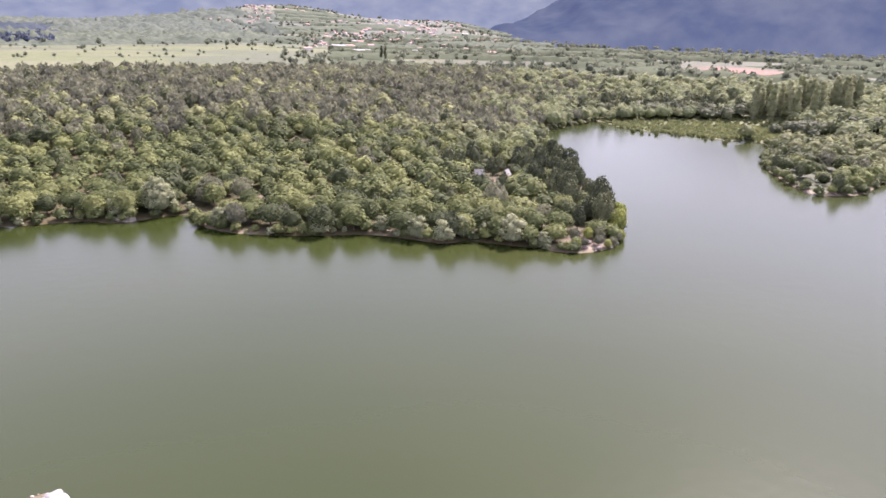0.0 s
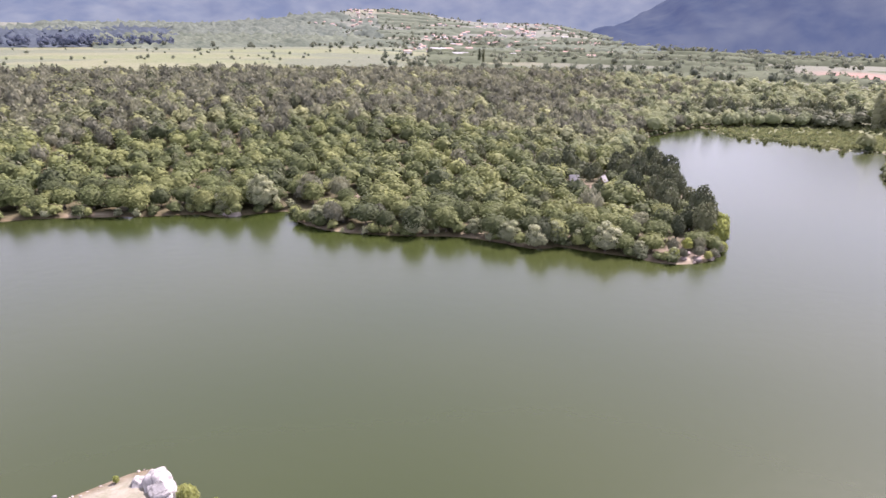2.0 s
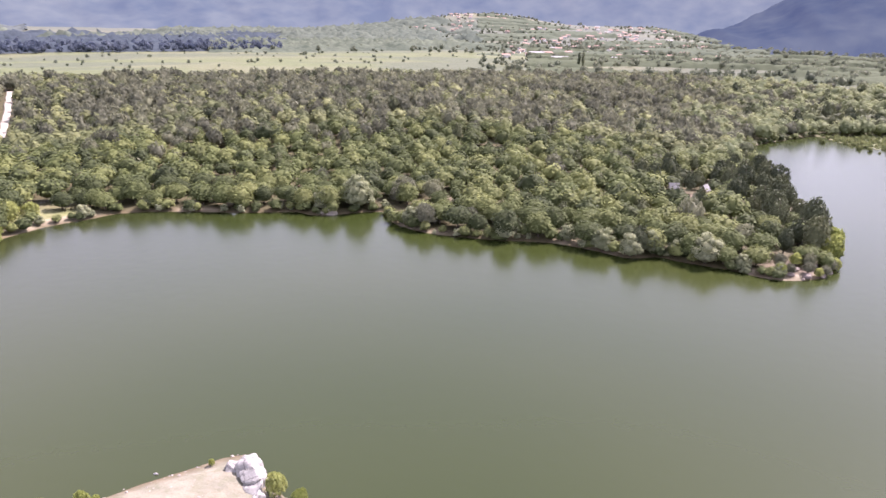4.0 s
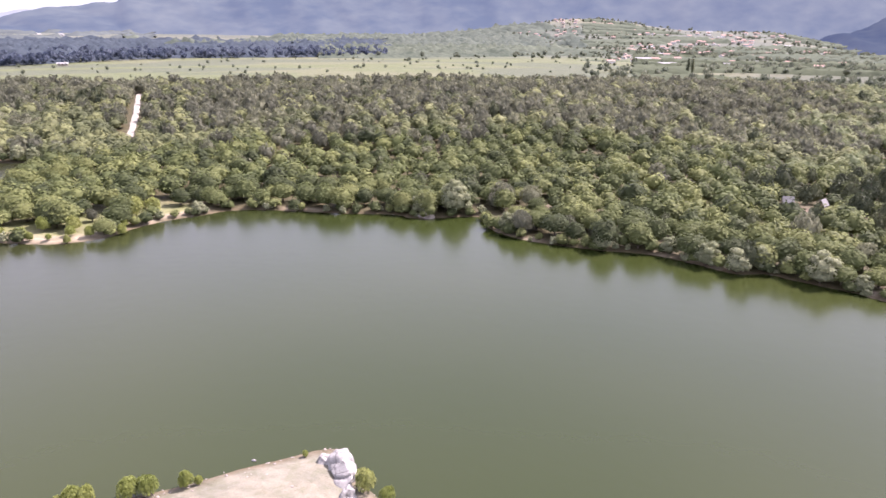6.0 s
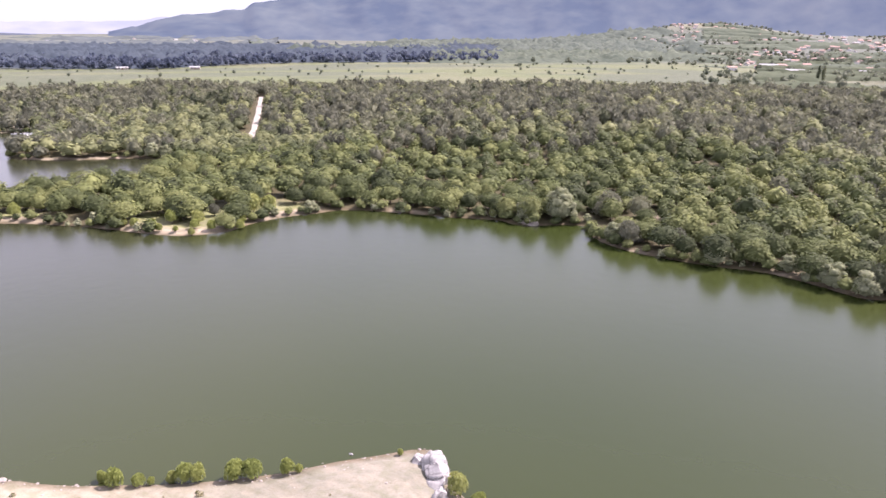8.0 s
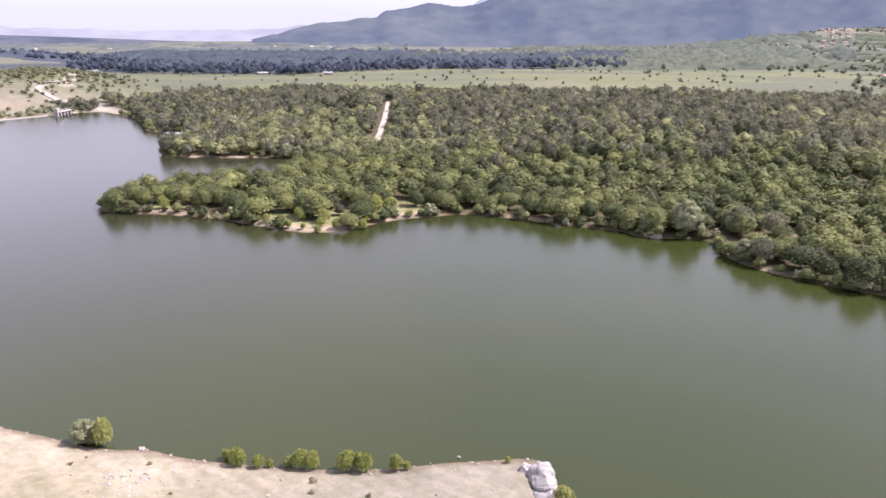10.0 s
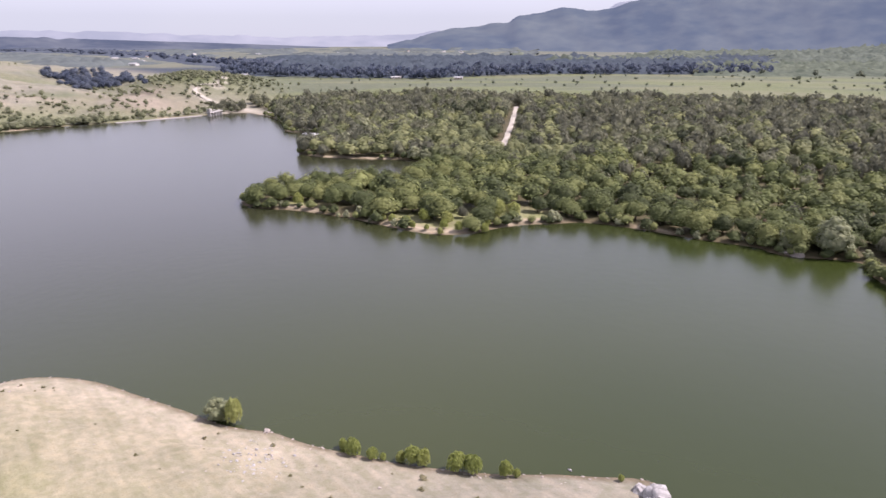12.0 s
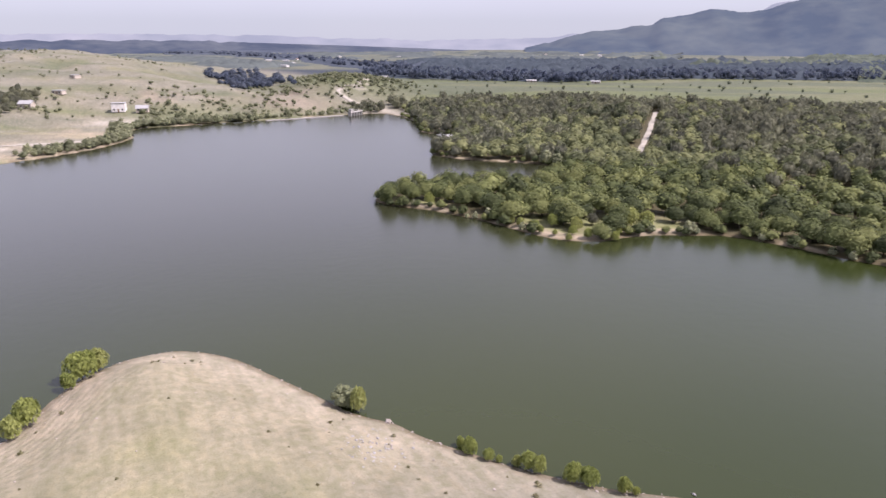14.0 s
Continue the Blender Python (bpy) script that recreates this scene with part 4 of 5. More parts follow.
for k in range(34):
    x, y = 150 + 1.7 * k + reed_rng.normal(0, 1.5), 331 + 0.35 * k + reed_rng.normal(0, 4)
    tree("poplar", x, y, ground_z(x, y), 1.15 + 0.3 * reed_rng.uniform(), 40 * k, k % 3, "tall pale green poplar in a row behind the inlet", "poplar row")


# ---- rocks ----
def boulder_bm(r, sx, sy, sz, cuts=9, detail=3):
    """A weathered block: a ball cut by random planes, then roughened."""
    bm = bmesh.new()
    bmesh.ops.create_icosphere(bm, subdivisions=detail, radius=1.0)
    planes = [(Vector(unit(r, 1)[0]), r.uniform(0.45, 0.82)) for _ in range(cuts)]
    shift = Vector(r.uniform(-50, 50, 3))
    for v in bm.verts:
        for n, h in planes:
            over = v.co.dot(n) - h
            if over > 0:
                v.co -= n * over
        v.co += v.co.normalized() * (0.16 * noise.noise(v.co * 2.1 + shift) + 0.12 * abs(noise.noise(v.co * 4.5 + shift)) + 0.05 * noise.noise(v.co * 11 + shift))
        v.co = Vector((v.co.x * sx, v.co.y * sy, v.co.z * sz))
    return bm


def rock(x, y, sx, sy, sz, label, material, seed, name="rock", turn=0.0, sink=0.25, z=None):
    r = np.random.default_rng(seed)
    me = bpy.data.meshes.new(name)
    bm = boulder_bm(r, sx, sy, sz)
    bm.to_mesh(me)
    bm.free()
    me.materials.append(material)
    o = tagged(new(name, me), label, "rock")
    o.matrix_basis = pose(x, y, (max(ground_z(x, y), -0.2) if z is None else z) + sz * (1 - 2 * sink), 0, 0, turn)
    return o


def crag_bm(r, sx, sy, sz):
    """A long weathered limestone body: ridged, fluted, broken by flat faces."""
    bm = bmesh.new()
    bmesh.ops.create_icosphere(bm, subdivisions=5, radius=1.0)
    planes = [(Vector(unit(r, 1)[0]), r.uniform(0.62, 0.9)) for _ in range(14)]
    shift = Vector(r.uniform(-50, 50, 3))
    for v in bm.verts:
        for n, h in planes:
            over = v.co.dot(n) - h
            if over > 0:
                v.co -= n * over * 0.9
        p = Vector((v.co.x * sx, v.co.y * sy, v.co.z * sz))
        rough = 0.20 * noise.noise(p * 0.6 + shift) - 0.50 * (1 - abs(noise.noise(p * 0.45 + shift))) ** 10 + 0.06 * abs(noise.noise(p * 1.7 + shift)) + 0.02 * noise.noise(p * 6 + shift)
        v.co = p + v.co.normalized() * (rough + 0.1)
    return bm


def outcrop(name, label, x, y, blocks, material, seed):
    """Several blocks grown together; blocks: dx, dy, z, sx, sy, sz, turn. The first is the long main body."""
    base = tagged(new(name), label, "rock")
    base.location = (x, y, 0)
    for k, (dx, dy, z, sx, sy, sz, turn) in enumerate(blocks):
        r = np.random.default_rng(seed + k)
        o = part("boulder", crag_bm(r, sx, sy, sz) if k == 0 else boulder_bm(r, sx, sy, sz, 12, 4), material, base)
        o.matrix_basis = pose(dx, dy, z, 0, 0, turn)
    return base


outcrop("rock_outcrop", "white limestone outcrop with dark cracks at the headland's end", -35.4, 52.2, [(0.9, -0.4, 0.1, 1.6, 3.6, 1.7, 40), (-0.4, 1.6, 0.2, 1.3, 1.1, 1.3, 20), (3.4, -3.6, -0.1, 1.5, 1.7, 1.5, 35), (-1.5, 0.5, 0.3, 1.0, 1.0, 1.0, 80), (-0.9, 2.4, -0.3, 0.8, 0.7, 0.6, 40)], ROCK_WHITE, 400)
outcrop("shore_rock", "pale grey rock face at the shore beside a willow", -69.3, 146.0, [(0.0, 0.4, 0.5, 2.0, 1.0, 1.3, 10), (-1.3, -0.2, 0.3, 1.0, 0.8, 0.7, 60), (0.9, 0.2, 0.8, 0.9, 0.8, 1.5, 30), (0.0, 0.5, 1.4, 0.8, 0.7, 1.1, 75), (-2.7, -0.4, 0.0, 0.8, 0.6, 0.4, 0)], ROCK_PALE, 430)
rock(-44.5, 49.9, 0.36, 0.2, 0.16, "small pale rock standing out of the water", ROCK_WHITE, 451, z=-0.05)
rock(-71.6, 26.3, 0.5, 0.4, 0.3, "pale boulder at the headland's water edge", ROCK_PALE, 452)
for k, (x, y, s) in enumerate([(30.5, 134.0, 1.2), (33.5, 134.4, 1.6), (36.3, 136.2, 1.4), (28.3, 134.4, 0.9), (38.3, 139.0, 1.2), (26.0, 133.8, 0.8), (31.8, 136.4, 1.3), (34.6, 137.6, 1.2), (29.6, 135.8, 0.9), (37.2, 138.0, 0.9), (32.6, 133.2, 0.7), (36.0, 141.0, 1.1)]):
    rock(x, y, s * 0.75, s * 0.6, s * 0.34, "pinkish pale boulder on the wooded point", ROCK_PINK, 460 + k, turn=40 * k)
for k, (x, y, s) in enumerate([(105.5, 190.5, 1.3), (108.5, 188.6, 1.6), (112.0, 188.4, 1.2), (115.5, 189.0, 1.5), (119.0, 190.3, 1.1), (106.0, 196.5, 1.2)]):
    rock(x, y, s * 0.9, s * 0.6, s * 0.4, "dull purple-brown boulder at the foot of the far point", ROCK_DULL, 480 + k, turn=55 * k)
stone_rng = np.random.default_rng(44)


def stones(name, label, places, low, high, material, seed):
    """Many loose stones as one mesh."""
    r = np.random.default_rng(seed)
    bits = []
    for p in places:
        s = low + (high - low) * r.uniform() ** 3
        bits.append((ICO_V * s * np.array([1, r.uniform(0.6, 1), r.uniform(0.4, 0.7)]) * r.uniform(0.75, 1.2, (12, 1)) + p, [ICO_F]))
    v, f = join_bits(bits)
    return tagged(new(name, mesh_of(name, v, [np.concatenate(f)], material)), label, "stones", kind="stuff")


# along the headland's water edge, over its slope, and at the foot of the wood
hp = []
for p, q in zip(SHORE, np.roll(SHORE, -1, 0)):
    if -115 < p[0] < -26 and -28 < p[1] < 57:
        n = int(np.hypot(*(q - p)) * 5) + 1
        m = p + (q - p) * stone_rng.uniform(size=n)[:, None] + stone_rng.normal(0, 0.7, (n, 2))
        hp += [(x, y) for x, y in m]
hp = np.array(hp)
hp = hp[shore_distance(hp[:, 0], hp[:, 1]) > -0.35]
stones("shore_stones", "loose pale stones along the headland's waterline", np.column_stack([hp, np.maximum(height(hp[:, 0], hp[:, 1]), -0.1)]), 0.03, 0.22, ROCK_PALE, 51)
sx_, sy_ = stone_rng.uniform(-112, -30, 4200), stone_rng.uniform(-25, 54, 4200)
sd = shore_distance(sx_, sy_)
ok = (sd > 0.5) & (stone_rng.uniform(size=4200) < (1.2 * np.exp(-sd / 5) + 0.10) * smoothstep(-0.3, 0.5, lumps(sx_, sy_, 8, 57)))
stones("field_stones", "scattered pale stones on dry grass", np.column_stack([sx_, sy_, height(sx_, sy_, sd)])[ok], 0.03, 0.22, ROCK_PALE, 52)
pale = np.column_stack([stone_rng.normal(-65.4, 2.6, 190), stone_rng.normal(22.2, 1.6, 190)])
stones("stone_scatter", "patch of whitish stones in the dry grass", np.column_stack([pale, height(pale[:, 0], pale[:, 1])]), 0.05, 0.28, ROCK_WHITE, 53)
ok = (sd > 0.8) & (stone_rng.uniform(size=4200) < (0.012 + 0.26 * np.exp(-sd / 5)) * smoothstep(-0.2, 0.6, lumps(sx_, sy_, 11, 59)) * 1.6)
woods("dry_tufts", "small brown-green grass tufts on the headland", "sedge", np.column_stack([sx_ + 1.3, sy_ - 0.9, height(sx_ + 1.3, sy_ - 0.9) - 0.02])[ok & (shore_distance(sx_ + 1.3, sy_ - 0.9) > 0.6)], 0.08, 0.1 + 0.34 * stone_rng.uniform(0, 1, (ok & (shore_distance(sx_ + 1.3, sy_ - 0.9) > 0.6)).sum()) ** 2, LEAF_TUFT, category="grass tufts", seed=61)

# shrubs on the headland's shore, and the two small trees
SHRUBS = [(-61.0, 32.2, 0.85), (-59.0, 33.5, 0.62), (-56.9, 35.9, 0.55), (-55.6, 36.6, 1.0), (-54.6, 37.4, 0.9), (-51.6, 39.7, 0.95), (-50.3, 40.9, 0.95), (-47.6, 43.3, 0.75), (-46.8, 44.2, 0.45), (-63.0, 32.0, 0.6), (-30.9, 50.4, 1.0), (-28.2, 50.2, 0.75), (-26.6, 49.2, 0.6), (-39.6, 52.6, 0.35), (-58.2, 34.4, 0.4)]
for k, (x, y, s) in enumerate(SHRUBS):
    tree("shrub", x, y, ground_z(x, y) - 0.06, 1.0 * s, 50 * k, k % 5, squash=1.1, group="shrubs on the headland's shore")
tree("willow", -78.0, 22.5, ground_z(-78, 22.5) - 0.05, 0.72, 15, 1, "small silvery grey-green willow leaning over the shore")
tree("shrub", -75.7, 23.7, ground_z(-75.7, 23.7) - 0.05, 1.15, 80, 3, "upright bright green young tree on the shore", squash=1.5)
for x, y, s, n in ((-100.2, -8.4, 2.0, 1), (-102.6, -6.4, 1.5, 2), (-97.8, -10.0, 1.1, 4), (-89.6, -14.2, 1.75, 3), (-87.4, -15.6, 1.2, 0), (-84.6, -18, 1.0, 2)):
    tree("shrub", x, y, ground_z(x, y) - 0.1, s, 33 * n, n, "large green bush on the headland's steep bank", "bushes on the steep bank")

# ---- buildings ----
WALL_WHITE = plain("white_render", (0.50, 0.48, 0.45), (0.68, 0.66, 0.63), 0.6, 0.85, 0.2)
WALL_OCHRE = plain("ochre_render", (0.34, 0.30, 0.25), (0.48, 0.43, 0.36), 0.6, 0.85, 0.2)
TILE_RED = plain("red_roof_tiles", (0.27, 0.175, 0.135), (0.38, 0.255, 0.205), 1.2, 0.85, 0.5, 0.05)
TILE_GREY = plain("grey_sheet_roof", (0.24, 0.24, 0.235), (0.36, 0.36, 0.35), 0.8, 0.5, 0.2)
GLASS_DARK = plain("dark_window", (0.03, 0.035, 0.04), (0.06, 0.07, 0.08), 2.0, 0.15, 0)
CONCRETE = plain("concrete", (0.27, 0.26, 0.24), (0.42, 0.405, 0.375), 0.7, 0.9, 0.4)
WOOD_BROWN = plain("brown_wood", (0.10, 0.06, 0.04), (0.22, 0.14, 0.09), 2.5, 0.8, 0.4)
BOAT_WHITE = plain("white_boat_paint", (0.66, 0.66, 0.65), (0.82, 0.82, 0.81), 1.0, 0.4, 0)


def block_bm(w, d, h, z=0.0):
    bm = bmesh.new()
    bmesh.ops.create_cube(bm, size=1.0)
    for v in bm.verts:
        v.co = Vector((v.co.x * w, v.co.y * d, z + (v.co.z + 0.5) * h))
    bmesh.ops.bevel(bm, geom=bm.edges[:], offset=0.03 * min(w, d, h), segments=1, affect="EDGES")
    return bm


def gable_bm(w, d, h, eave, thick=0.18):
    """A gabled roof with eaves: ridge along x."""
    bm = bmesh.new()
    x, y = w / 2 + eave, d / 2 + eave
    drop = h * eave / (d / 2)
    ring = []
    for s in (-x, x):
        ring.append([bm.verts.new(p) for p in ((s, -y, -drop), (s, 0, h), (s, y, -drop), (s, y, -drop - thick), (s, 0, h - thick), (s, -y, -drop - thick))])
    for k in range(6):
        bm.faces.new((ring[0][k], ring[0][(k + 1) % 6], ring[1][(k + 1) % 6], ring[1][k]))
    bm.faces.new(ring[0][::-1])
    bm.faces.new(ring[1])
    bmesh.ops.recalc_face_normals(bm, faces=bm.faces[:])
    return bm


def house(w, d, h, wall, tile, label, group="", roof_h=1.6, flat=False, windows=True):
    """A house at the origin: walls, roof, a door and windows that stand in their frames."""
    base = tagged(new("house"), label, "house", group)
    bm = block_bm(w, d, h)
    if not flat:
        for s in (-1, 1):
            x = s * (w / 2 - 0.05)
            tri = [bm.verts.new((x, -d / 2, h)), bm.verts.new((x, d / 2, h)), bm.verts.new((x, 0, h + roof_h - 0.1))]
            bm.faces.new(tri)
    part("wall", bm, wall, base)
    r = part("roof", block_bm(w + 0.5, d + 0.5, 0.25, 0) if flat else gable_bm(w, d, roof_h, 0.45), tile, base)
    r.location.z = h + (0 if flat else 0.05)
    if not flat:
        c = part("chimney", block_bm(0.5, 0.5, 1.2), wall, r)
        c.location = (w * 0.25, 0.6, roof_h - 0.7)
    if windows:
        for s, face in ((-1, -d / 2), (1, d / 2)):
            for k in (-0.3, 0.0, 0.3):
                if k == 0 and s < 0:
                    o = part("door", block_bm(0.95, 0.12, 2.05), WOOD_BROWN, base)
                    o.location = (0, face, 0.02)
                    continue
                f = part("window", block_bm(1.2, 0.14, 1.3), wall, base)
                f.location = (k * w, face, 1.0)
                g = part("pane", block_bm(0.95, 0.06, 1.05), GLASS_DARK, f)
                g.location = (0, s * 0.06, 0.12)
    return base


def put(thing, x, y, turn, lift=0.0):
    thing.matrix_basis = pose(x, y, ground_z(x, y) + lift, 0, 0, turn)
    return thing


# the village on the slope north of the meadows
village_rng = np.random.default_rng(77)
MODELS = [house(9, 7, 3.2, WALL_WHITE, TILE_RED, "white village house with a red tiled roof", "village houses"), house(11, 8, 5.4, WALL_OCHRE, TILE_RED, "two-storey ochre village house with red roof", "village houses"), house(8, 6.5, 3.0, WALL_OCHRE, TILE_RED, "small ochre house with faded red roof", "village houses"), house(12, 8, 5.0, WALL_WHITE, TILE_RED, "white two-storey house with red tiled roof", "village houses"), house(16, 8, 3.2, WALL_WHITE, TILE_GREY, "long white shed with a grey sheet roof", "village houses", 1.2)]
SPOTS = []
while len(SPOTS) < 230:
    c = village_rng.integers(10)
    a, r_ = ((village_rng.normal(3.4, 3.6), village_rng.normal(1270, 200)) if c < 6 else (village_rng.normal(14.5, 2.2), village_rng.normal(1560, 110)) if c < 8 else (village_rng.uniform(-6, 11), village_rng.uniform(700, 1150)))
    x, y = -math.sin(math.radians(a)) * r_, math.cos(math.radians(a)) * r_
    if -7 < a < 20 and r_ > 690 and all(math.hypot(x - u, y - v) > 15 for u, v in SPOTS):
        SPOTS.append((x, y))
for k, (x, y) in enumerate(SPOTS):
    m = pose(x, y, ground_z(x, y) - 0.1, 0, 0, village_rng.choice([0, 90, 20, 160]) + village_rng.normal(0, 8)) @ Matrix.Scale(0.82, 4)
    if k < len(MODELS):
        MODELS[k].matrix_basis = m
    else:
        copy_thing(MODELS[int(village_rng.choice(5, p=[0.28, 0.22, 0.22, 0.16, 0.12]))], m)
put(house(15, 7, 3.0, WALL_WHITE, TILE_GREY, "long pale farm shed at the meadow's edge", "farm sheds"), -75.5, 668, 8)
put(house(16, 8, 3.2, WALL_WHITE, TILE_GREY, "pale farm shed beside a poplar", "farm sheds"), -110, 760, 0)
put(house(9, 5, 1.9, WALL_OCHRE, TILE_GREY, "lone pale shed in the meadow", "farm sheds", 0.8), -567, 363, 60)
put(house(8, 5, 1.9, WALL_OCHRE, TILE_GREY, "pale shed in the meadow's corner", "farm sheds", 0.8), -520, 402, 50)
for dx in (0, 3.5):
    tree("dark_poplar", -51 + dx, 596, ground_z(-51, 596), 0.95, 30 * dx, 1, "dark narrow poplar at the meadow's edge")

# buildings above the west bank
put(house(8, 7, 5.4, WALL_WHITE, TILE_GREY, "white two-storey house above the west bank", flat=True), -480, 4, 80)
put(house(7, 5, 2.8, WALL_OCHRE, TILE_GREY, "low house with grey roof beside the white one"), -470, 17, 80)
put(house(7, 6, 3.2, WALL_OCHRE, TILE_GREY, "pale house with grey roof among trees"), -476, -45, 70)
put(house(7, 5, 2.6, WALL_OCHRE, TILE_GREY, "small pale hut on the bare hill", flat=True), -600, -22, 30)
put(house(7, 5, 2.6, WALL_OCHRE, TILE_GREY, "low pale house on the hillside", flat=True), -520, -30, 60)
put(house(8, 6, 3.0, WALL_WHITE, TILE_RED, "white house on the hillock behind the dam"), -640, 215, 30)
put(house(9, 6, 3.0, WALL_WHITE, TILE_GREY, "white house behind the dam"), -620, 235, 10)


def spillway(x, y, turn):
    """The dam's intake bridge: a deck on piers with a rail."""
    base = tagged(new("spillway_bridge"), "pale concrete spillway bridge on piers", "bridge")
    base.matrix_basis = pose(x, y, 0, 0, 0, turn)
    part("deck", block_bm(15, 2.6, 0.5, 2.3), CONCRETE, base)
    for k in range(5):
        o = part("pier", block_bm(0.7, 2.3, 4.4, -2.0), CONCRETE, base)
        o.location.x = -6.6 + 3.3 * k
    for s in (-1, 1):
        part("rail", block_bm(15, 0.1, 0.1, 3.6), CONCRETE, base).location.y = s * 1.2
        for k in range(7):
            part("post", block_bm(0.1, 0.1, 0.9, 2.75), CONCRETE, base).location = (-7.2 + 2.4 * k, s * 1.2, 0)
    part("gate_house", block_bm(2.4, 2.0, 2.0, 2.75), CONCRETE, base).location.x = -5.5


spillway(-435.5, 143.5, 131)


def revetment(name, label, line, width, rise):
    """A sloping concrete lining along a stretch of shore."""
    bm = bmesh.new()
    prev = None
    for k, (x, y) in enumerate(line):
        ax, ay = line[max(k - 1, 0)]
        bx, by = line[min(k + 1, len(line) - 1)]
        n = Vector((-(by - ay), bx - ax)).normalized()
        row = [bm.verts.new(p) for p in ((x - n.x, y - n.y, -0.5), (x + n.x * width, y + n.y * width, rise), (x + n.x * (width + 0.8), y + n.y * (width + 0.8), rise), (x + n.x * (width + 0.8), y + n.y * (width + 0.8), -0.5))]
        if prev:
            for s in range(4):
                bm.faces.new((prev[s], prev[(s + 1) % 4], row[(s + 1) % 4], row[s]))
        prev = row
    bmesh.ops.recalc_face_normals(bm, faces=bm.faces[:])
    me = bpy.data.meshes.new(name)
    bm.to_mesh(me)
    bm.free()
    me.materials.append(CONCRETE)
    tagged(new(name, me), label, "embankment", kind="structure")


revetment("embankment", "pale concrete lining along the dam's shore", [(-440, 136), (-436.5, 118), (-433, 100), (-431, 84)], 1.0, 0.5)


def boat(x, y, turn, label):
    """A small open boat with a bench or two."""
    base = tagged(new("boat"), label, "boat", "moored boats")
    base.matrix_basis = pose(x, y, 0.0, 0, 0, turn)
    bm = bmesh.new()
    rows = []
    for k in range(9):
        t = k / 8
        w = max(0.04, 0.95 * (1 - max(0, t - 0.45) ** 2 * 3.2))
        rows.append([bm.verts.new((-3 + 6 * t, s * w, z + 0.25 * t * t)) for s, z in ((-1, 0.65), (-0.75, -0.1), (0, -0.25), (0.75, -0.1), (1, 0.65), (0.88, 0.65), (0.6, 0.12), (-0.6, 0.12), (-0.88, 0.65))])
    for a, b in zip(rows, rows[1:]):
        for k in range(9):
            bm.faces.new((a[k], a[(k + 1) % 9], b[(k + 1) % 9], b[k]))
    bm.faces.new(rows[0][::-1])
    bm.faces.new(rows[-1])
    bmesh.ops.recalc_face_normals(bm, faces=bm.faces[:])
    part("hull", bm, BOAT_WHITE, base)
    for px in (-1.4, 0.3):
        part("bench", block_bm(0.35, 1.5, 0.08, 0.42), WOOD_BROWN, base).location.x = px


for x, y, turn in ((-315, 153.5, 30), (-310, 151.0, 160), (-318, 150.5, 20), (-305, 148.0, 75)):
    boat(x, y, turn, "small white boat moored near the wooded bank")


def jetty(x, y, turn, length):
    base = tagged(new("jetty"), "wooden landing stage on posts", "jetty")
    base.matrix_basis = pose(x, y, 0, 0, 0, turn)
    for k in range(int(length / 0.5)):
        part("plank", block_bm(0.46, 2.4, 0.07, 0.62), CONCRETE, base).location.x = 0.5 * k
    for k in range(int(length / 2.5) + 1):
        for s in (-1, 1):
            part("post", block_bm(0.18, 0.18, 2.6, -1.6), WOOD_BROWN, base).location = (2.5 * k - 0.1, s * 1.0, 0)


jetty(-298, 151.5, -110, 6)


def shelter(x, y, turn, tile, label, w=4.0, d=3.2):
    """An open picnic shelter: four posts, a gabled roof, a table."""
    base = tagged(new("picnic_shelter"), label, "shelter", "picnic shelters")
    put(base, x, y, turn)
    for sx in (-1, 1):
        for sy in (-1, 1):
            part("post", block_bm(0.16, 0.16, 2.5), WOOD_BROWN, base).location = (sx * w * 0.45, sy * d * 0.45, -0.05)
    part("roof", gable_bm(w, d, 1.0, 0.4), tile, base).location.z = 2.6
    part("tabletop", block_bm(1.8, 0.8, 0.08, 0.72), WOOD_BROWN, base)
    for s in (-1, 1):
        part("leg", block_bm(0.1, 0.7, 0.74), WOOD_BROWN, base).location.x = s * 0.7
        part("bench", block_bm(1.8, 0.3, 0.45), WOOD_BROWN, base).location.y = s * 0.75


AWNING = plain("weathered_roof_sheet", (0.15, 0.147, 0.14), (0.27, 0.263, 0.25), 0.8, 0.6, 0)
SHED_RED = plain("red_brown_roof", (0.20, 0.07, 0.055), (0.32, 0.13, 0.10), 1.2, 0.8, 0.4, 0.05)
shelter(-74.5, 162.4, 20, SHED_RED, "picnic shelter with a dark red roof among oaks")
shelter(-81.2, 156.5, 70, WOOD_BROWN, "small picnic shelter with a dark brown roof", 2.8, 2.2)
shelter(11, 186.5, 10, AWNING, "picnic shelter with a white roof in a clearing", 1.9, 1.4)
shelter(19, 189.5, 60, AWNING, "white roofed picnic shelter between pines", 1.8, 1.4)
shelter(-35.5, 155.1, 30, WOOD_BROWN, "small brown picnic shelter in the oak wood", 3.0, 2.6)
put(house(7, 5, 2.8, WALL_OCHRE, TILE_GREY, "lakeside hut with a pale flat roof", flat=True), -287.5, 149.5, 40)

# ---- growth on the west bank, the meadows and the far country ----
land_rng = np.random.default_rng(91)
bank = []
for p, q in zip(SHORE, np.roll(SHORE, -1, 0)):
    if -450 < p[0] < -310 and -60 < p[1] < 150 and p[0] + q[0] < -640:
        n = int(np.hypot(*(q - p)) * 4.2) + 1
        m = p + (q - p) * land_rng.uniform(size=n)[:, None] + land_rng.normal(0, 1, (n, 2)) * np.array([7, 4.5])
        bank += list(m)
bank = np.array(bank)
bd = shore_distance(bank[:, 0], bank[:, 1])
